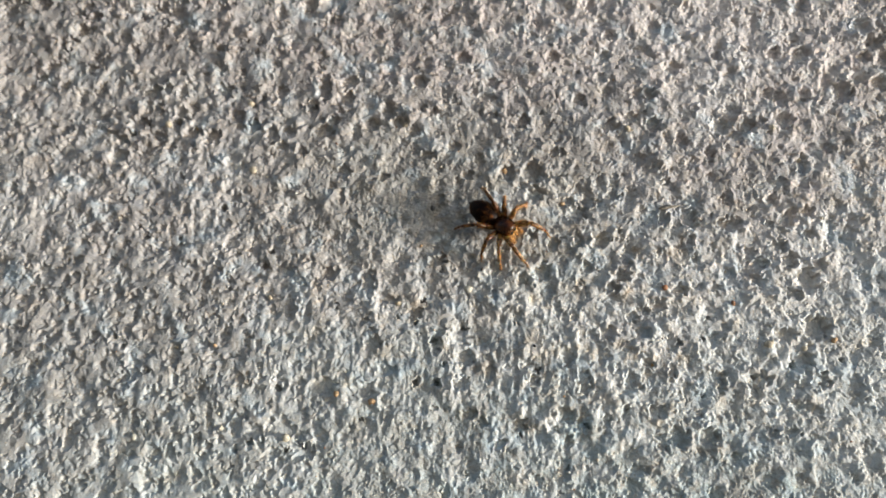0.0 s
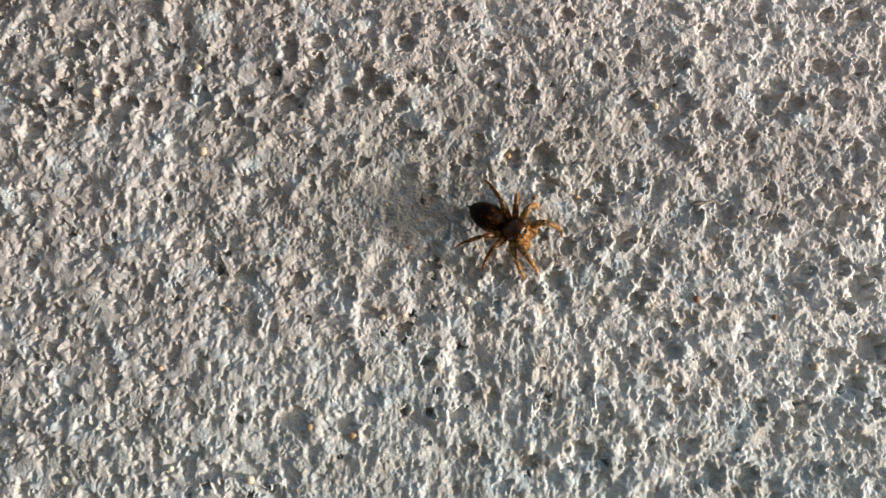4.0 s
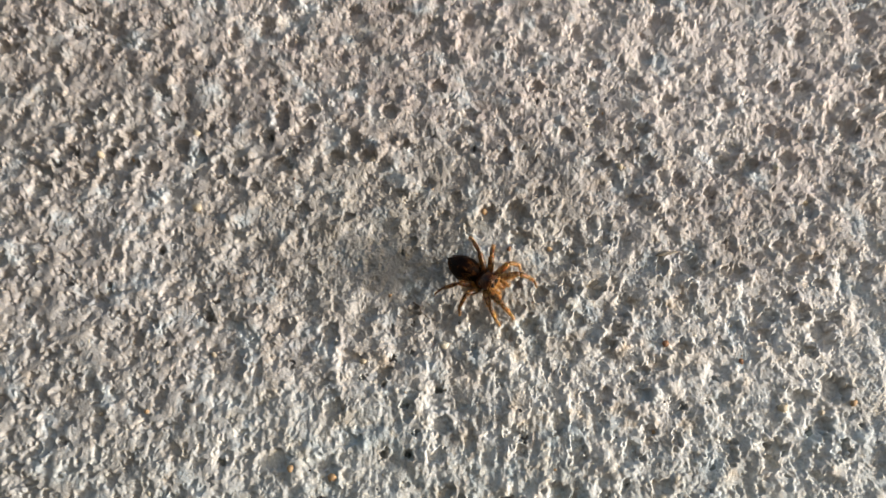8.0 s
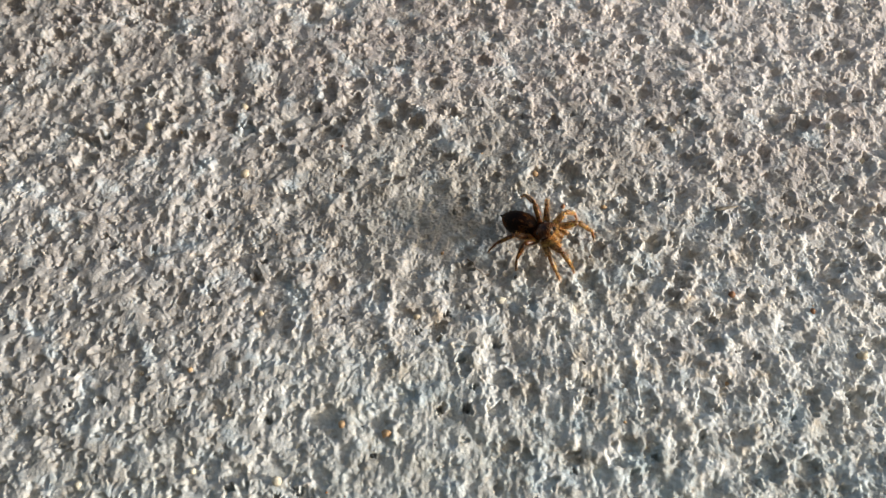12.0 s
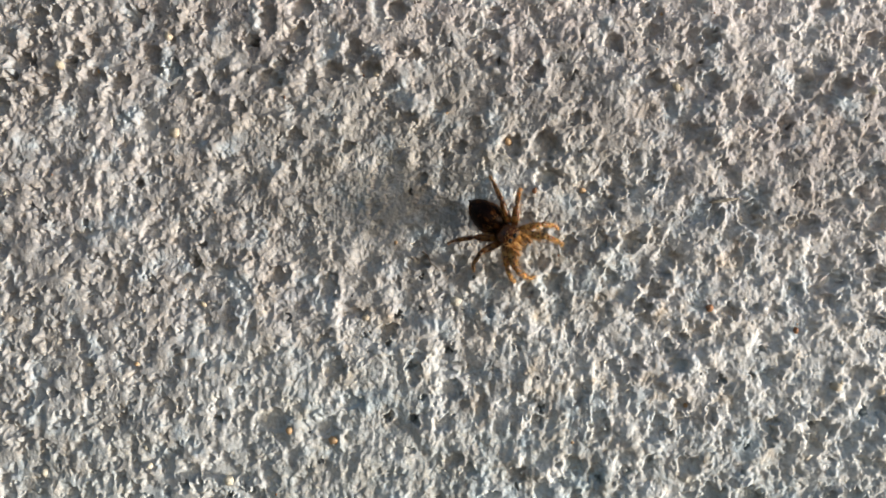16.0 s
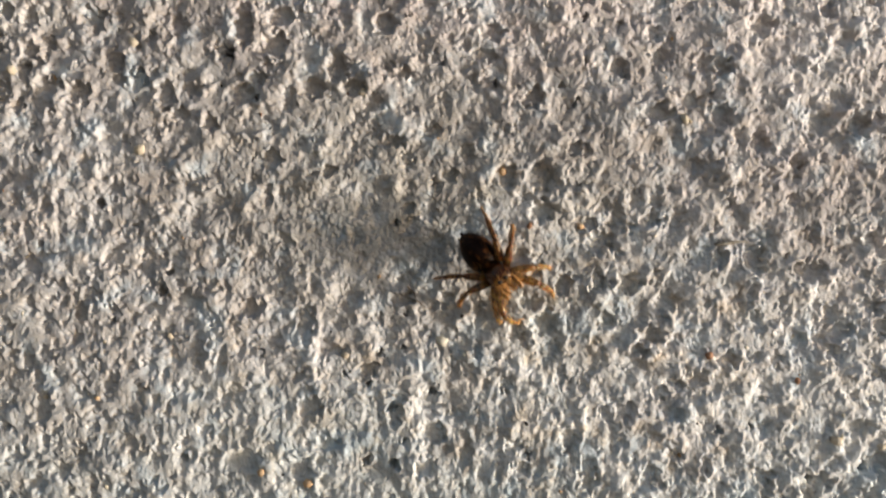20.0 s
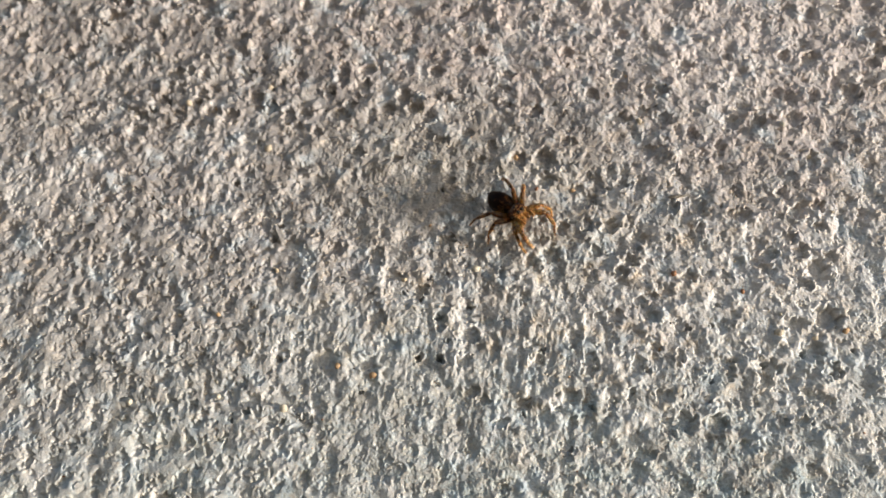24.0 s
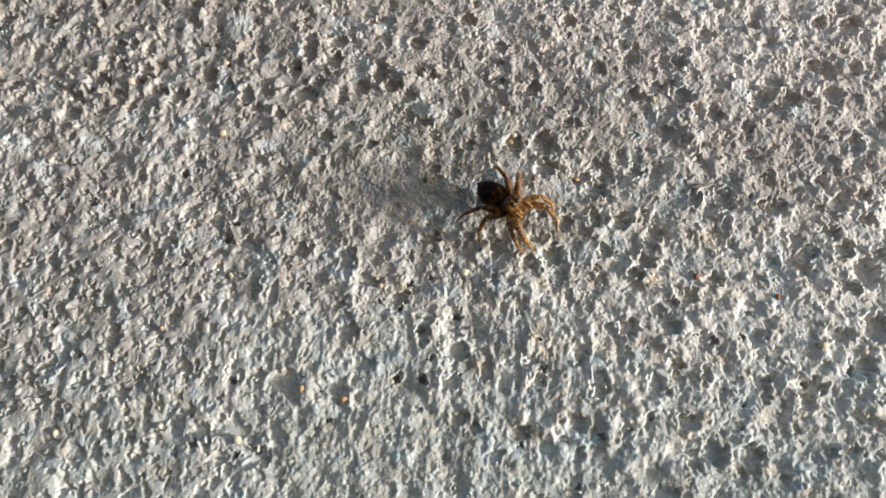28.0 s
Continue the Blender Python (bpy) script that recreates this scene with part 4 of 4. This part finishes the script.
def build_leg(name, body, thigh, shank, seed):
    """A leg in three rigid pieces; the thigh carries the shin and the foot."""
    thick = 1.38 if name[1] == "1" else 1.20
    skin = LEG if name[1] in "12" else DARK_LEG
    bm = bmesh.new()
    shape = tube_stations(thigh, 0.50 * thick, 0.42 * thick, 0.16)
    lathe(bm, shape, 12)
    hairs_on(bm, shape, 260 if skin is LEG else 190, 0.40, 0.6, seed, 1.0, 1, 0.010)
    leg = part("leg", bm, skin, body, "banded amber hairy leg" if skin is LEG else "banded dark brown hairy leg", PALE_HAIR)
    bend = 0.13 * shank
    a, b = Vector((0, 0, 0)), Vector((0.56 * shank, 0, bend))
    c = Vector((shank, 0, 0))
    pieces = []
    for label, p, q, w0, w1, swell, count in (("shin", a, b, 0.38 * thick, 0.28 * thick, 0.06, 170), ("foot", b, c, 0.24 * thick, 0.08, 0.02, 130)):
        bm = bmesh.new()
        way = q - p
        shape = tube_stations(way.length, w0, w1, swell)
        lathe(bm, shape, 10)
        hairs_on(bm, shape, int(count * 0.9), 0.32, 0.6, seed + 7, 1.0, 1, 0.008)
        tilt = Matrix.Translation(p * MM) @ Euler((0, -math.atan2(way.z, way.x), 0)).to_matrix().to_4x4()
        bmesh.ops.transform(bm, matrix=tilt, verts=bm.verts)
        pieces.append(part(label, bm, skin, leg, "", PALE_HAIR))
    return leg, pieces


# where the body stands: seconds, tail's place on the wall in mm, heading, and the rise of the head in degrees
BODY = [(0, 3.67, 6.51, -37.5, 15), (1.1, 3.72, 6.50, -38.3, 12.5), (1.7, 3.74, 5.55, -31, 28), (2, 3.74, 5.45, -30, 29.5),
        (3, 3.73, 5.54, -29, 25.5), (3.6, 3.77, 5.45, -30, 29), (5.4, 3.91, 5.18, -35, 41), (8, 3.91, 5.15, -36, 41.5),
        (10, 4.05, 5.07, -34.2, 44), (12, 3.95, 4.99, -33.3, 43.2), (12.8, 4.05, 5.00, -33.5, 44.5), (14.4, 4.37, 5.14, -35.4, 50),
        (15, 4.44, 5.18, -36.3, 51.5), (16, 4.62, 5.35, -41, 57), (17, 4.84, 5.52, -43.2, 61), (20, 4.76, 5.49, -44.8, 62),
        (22.6, 4.70, 5.31, -42.6, 59), (25, 4.75, 5.28, -41.3, 60), (28, 4.72, 5.31, -41.8, 61.5)]
TAIL_D, TAIL_LENGTH, TAIL_RISE = 1.4, 4.35, 4.0

# where each foot stands and towards which place on the wall its knee bends: seconds, foot, knee
STANCE = {
    "L1": [(0, 13.8, 2.2, 11.1, 3.5), (3.5, 13.7, 2.3, 11.4, 3.7), (6, 13.8, 2.0, 11.6, 2.9), (12, 13.95, 2.2, 12.0, 3.0), (15, 13.6, 1.6, 12.3, 2.2),
           (17, 13.5, 0.8, 12.2, 1.8), (19, 13.4, 0.05, 12.1, 1.6), (23, 13.1, 0.35, 11.9, 1.9), (28, 13.25, 0.3, 12.0, 1.8)],
    "L2": [(0, 10.9, 6.1, 9.1, 5.0), (3.5, 11.0, 5.6, 9.3, 5.1), (6, 12.1, 4.1, 10.0, 4.1), (8, 12.1, 4.1, 10.2, 4.2), (10, 11.9, 5.0, 10.2, 4.4),
           (12, 12.3, 4.9, 10.3, 4.4), (15, 13.3, 2.8, 11.2, 3.6), (20, 12.9, 2.75, 11.0, 3.2), (28, 12.9, 2.6, 10.9, 3.3)],
    "L3": [(0, 8.2, 7.6, 7.8, 5.8), (1, 8.3, 7.5, 7.9, 5.9), (2, 8.9, 7.0, 8.3, 5.4), (6, 9.1, 6.85, 8.5, 5.1), (12, 9.15, 7.3, 8.5, 5.0),
           (15, 9.5, 6.8, 9.0, 5.3), (20, 9.3, 6.6, 9.05, 5.3), (28, 9.1, 7.0, 8.9, 5.0)],
    "L4": [(0, 5.1, 8.9, 6.3, 6.4), (3, 5.1, 8.9, 6.7, 6.1), (3.6, 5.2, 8.8, 6.8, 6.0), (5.4, 6.25, 8.1, 7.1, 5.7), (12, 6.25, 8.05, 7.2, 5.5),
           (15, 6.4, 8.0, 7.4, 5.9), (20, 6.3, 8.1, 7.2, 6.6), (28, 6.25, 7.9, 7.4, 5.8)],
    "R1": [(0, 11.0, -1.75, 8.5, 0.3), (1, 11.15, -1.8, 8.7, 0.1), (2, 11.0, -1.4, 9.5, 0.1), (6, 11.0, -1.7, 8.9, -0.3), (12, 11.35, -1.75, 9.4, -0.6),
           (15, 11.35, -1.7, 9.1, -1.2), (17, 10.75, -1.95, 8.5, -1.6), (20, 10.55, -2.05, 8.3, -1.5), (23, 10.4, -1.6, 8.5, -0.6), (28, 10.6, -1.8, 8.6, -0.6)],
    "R2": [(0, 7.5, -2.15, 6.9, 0.15), (1, 7.5, -2.15, 7.0, 0.1), (2, 9.7, -2.25, 8.4, -0.6), (6, 9.4, -2.4, 7.8, -0.6), (12, 9.8, -2.6, 8.1, -1.1),
           (15, 9.4, -2.5, 8.2, -1.3), (17, 8.75, -2.25, 7.9, -0.9), (20, 8.7, -2.25, 7.8, -0.9), (23, 9.6, -2.4, 7.8, -0.8), (28, 9.7, -2.4, 7.8, -0.8)],
    "R3": [(0, 5.0, -0.95, 5.25, 1.4), (1, 5.0, -0.95, 5.3, 1.4), (2, 5.1, -1.6, 6.0, 0.9), (6, 5.0, -1.15, 5.5, 0.8), (12, 5.1, -1.3, 5.5, 0.6),
           (17, 5.0, -1.5, 5.5, 1.0), (20, 4.8, -1.2, 5.3, 0.95), (28, 4.9, -1.0, 5.3, 1.1)],
    "R4": [(0, 1.45, 3.45, 4.0, 3.2), (1, 1.5, 3.4, 4.0, 3.2), (2, 2.3, 1.15, 4.9, 1.85), (6, 2.2, 1.3, 4.2, 1.8), (12, 2.2, 1.15, 3.7, 1.5),
           (17, 2.35, 1.25, 4.1, 2.1), (20, 2.3, 1.3, 3.5, 2.1), (28, 2.3, 1.15, 3.4, 1.8)],
}


def between(table, t):
    for a, b in zip(table, table[1:]):
        if t <= b[0]:
            k = (t - a[0]) / (b[0] - a[0])
            return [p + (q - p) * k for p, q in zip(a[1:], b[1:])]
    return list(table[-1][1:])


def axes(origin, x, up):
    x = x.normalized()
    z = (up - x * up.dot(x)).normalized()
    y = z.cross(x)
    m = Matrix((x, y, z)).transposed().to_4x4()
    m.translation = origin
    return m


def heading_way(heading, rise):
    h, p = radians(heading + LEAN_DEGREES), radians(rise)
    return Vector((math.cos(p) * math.cos(h), -math.sin(p), math.cos(p) * math.sin(h)))


def tail_pose(t):
    """The abdomen, which lies nearly flat along the wall; its origin is the waist."""
    u, v, heading, _ = between(BODY, t)
    way = heading_way(heading, TAIL_RISE)
    return axes(on_wall(u, v, TAIL_D) + way * TAIL_LENGTH * MM, way, Vector((0, -1, 0)))


def body_pose(t):
    """The head and its legs, which rise from the waist."""
    _, _, heading, rise = between(BODY, t)
    return axes(tail_pose(t).translation - heading_way(heading, TAIL_RISE) * 0.45 * MM, heading_way(heading, rise), -heading_way(heading, rise - 90))


KEY_TIMES = sorted({row[0] for rows in (BODY, *STANCE.values()) for row in rows} | {0.5, 1.3, 1.5, 4.5, 13.6, 18.0, 21.3, 24.0, 26.5})


def reach_of(name):
    hip = Vector((*HIPS[name], HIP_Z)) * MM
    far = 0.0
    for t in KEY_TIMES:
        u, v, _, _ = between(STANCE[name], t)
        far = max(far, (on_wall(u, v, height_at(u, v)) - body_pose(t) @ hip).length / MM)
    return far * 1.20


SPIDER, TAIL = build_spider()
LEGS = {}
for number, leg_name in enumerate(HIPS):
    total = reach_of(leg_name)
    LEGS[leg_name] = (*build_leg(leg_name, SPIDER, total * 0.43, total * 0.60, 20 + number), total * 0.43 * MM, total * 0.60 * MM)


def leg_rows(name):
    """The thigh's poses on the body and the shank's on the thigh, from the hip, the foot and the way the knee points."""
    thigh_rows, shank_rows = [], []
    _, _, a, b = LEGS[name]
    hip = Vector((*HIPS[name], HIP_Z)) * MM
    for t in KEY_TIMES:
        m = body_pose(t)
        u, v, ku, kv = between(STANCE[name], t)
        start, foot, pole = m @ hip, on_wall(u, v, height_at(u, v)), on_wall(ku, kv, 4.5)
        way = foot - start
        d = min(way.length, (a + b) * 0.999)
        way.normalize()
        side = pole - start
        side = (side - way * side.dot(way)).normalized()
        k = (a * a - b * b + d * d) / (2 * d)
        knee = start + way * k + side * math.sqrt(max(a * a - k * k, 0))
        thigh = axes(start, knee - start, side)
        shank = axes(knee, foot - knee, side)
        thigh_rows.append((t, m.inverted() @ thigh))
        shank_rows.append((t, thigh.inverted() @ shank))
    return thigh_rows, shank_rows


# ---------------------------------------------------------------- small things on the wall
def build_splinter():
    bm = bmesh.new()
    shape = [(0, 0.05, 0.04, 0.04, 0), (0.3, 0.16, 0.09, 0.09, 0.02), (1.2, 0.19, 0.11, 0.1, 0.04), (2.1, 0.15, 0.09, 0.09, 0.02), (2.9, 0.04, 0.03, 0.03, 0)]
    lathe(bm, shape, 8)
    ob = new("splinter", link(bm, "splinter", TWIG))
    u, v = 27.6, 5.66
    d = max(height_at(u + 2.8 * k, v + 0.42 * k, 0.15) for k in (0.1, 0.5, 0.9))
    ob.matrix_basis = axes(on_wall(u, v, d + 0.03), LEAN.to_3x3() @ Vector((2.81, 0, 0.42)), Vector((0, -1, 0)))
    tagged(ob, "tiny grey-brown wood splinter lying on the stucco", "splinter")


def build_fibre():
    cu = bpy.data.curves.new("fibre", "CURVE")
    cu.dimensions, cu.bevel_depth, cu.bevel_resolution = "3D", 0.024 * MM, 2
    sp = cu.splines.new("NURBS")
    way = [(-0.1, 0.45), (0.15, 0.2), (0.5, 0.1), (0.62, -0.35), (0.75, -0.8), (1.25, -0.95), (1.45, -1.4), (1.95, -1.5), (2.3, -1.35)]
    sp.points.add(len(way) - 1)
    for p, (u, v) in zip(sp.points, way):
        p.co = (*on_wall(u, v, height_at(u, v, 0.12) + 0.02), 1)
        p.radius = max(0.8, 2.8 - 2.0 * u)
    sp.use_endpoint_u = True
    cu.materials.append(FIBRE)
    tagged(new("fibre", cu), "thin curled dark brown fibre caught on the stucco", "fibre")


def grain_mesh(seed, material):
    r = random.Random(seed)
    bm = bmesh.new()
    bmesh.ops.create_icosphere(bm, subdivisions=1, radius=1.0)
    for v in bm.verts:
        v.co *= r.uniform(0.62, 1.2)
        v.co.z *= 0.7
    return link(bm, "sand_grain", material)


def build_grains():
    """Sand grains bedded in the paint: the large ones, then a scatter of small ones."""
    meshes = [[grain_mesh(10 * k + i, m) for i in range(3)] for k, m in enumerate(GRAIN_MATS)]
    r = random.Random(5)
    spread = list(GRAINS)
    for _ in range(140):
        spread.append((r.uniform(-60, 60), r.uniform(-32, 46), r.uniform(0.10, 0.30), r.choice((0, 0, 1, 2, 3, 3, 4, 4))))
    for number, (u, v, size, k) in enumerate(spread):
        ob = new("sand_grain", r.choice(meshes[int(k)]))
        ob.parent = wall
        low = float(HEIGHT[np.searchsorted(vs, v), np.searchsorted(us, u)])
        turn = Euler((r.uniform(0, 6), r.uniform(0, 6), r.uniform(0, 6))).to_quaternion()
        ob.matrix_basis = Matrix.LocRotScale(on_face(u, v, low + (0.15 if number < len(GRAINS) else -0.25) * size), turn, Vector((size, size, size)) * MM)


build_splinter()
build_fibre()
build_grains()


def motions():
    walk(SPIDER, [(t, body_pose(t)) for t in KEY_TIMES])
    walk(TAIL, [(t, body_pose(t).inverted() @ tail_pose(t)) for t in KEY_TIMES])
    for name, (leg, pieces, _, _) in LEGS.items():
        thigh_rows, shank_rows = leg_rows(name)
        walk(leg, thigh_rows)
        for piece in pieces:
            walk(piece, shank_rows)


motions()
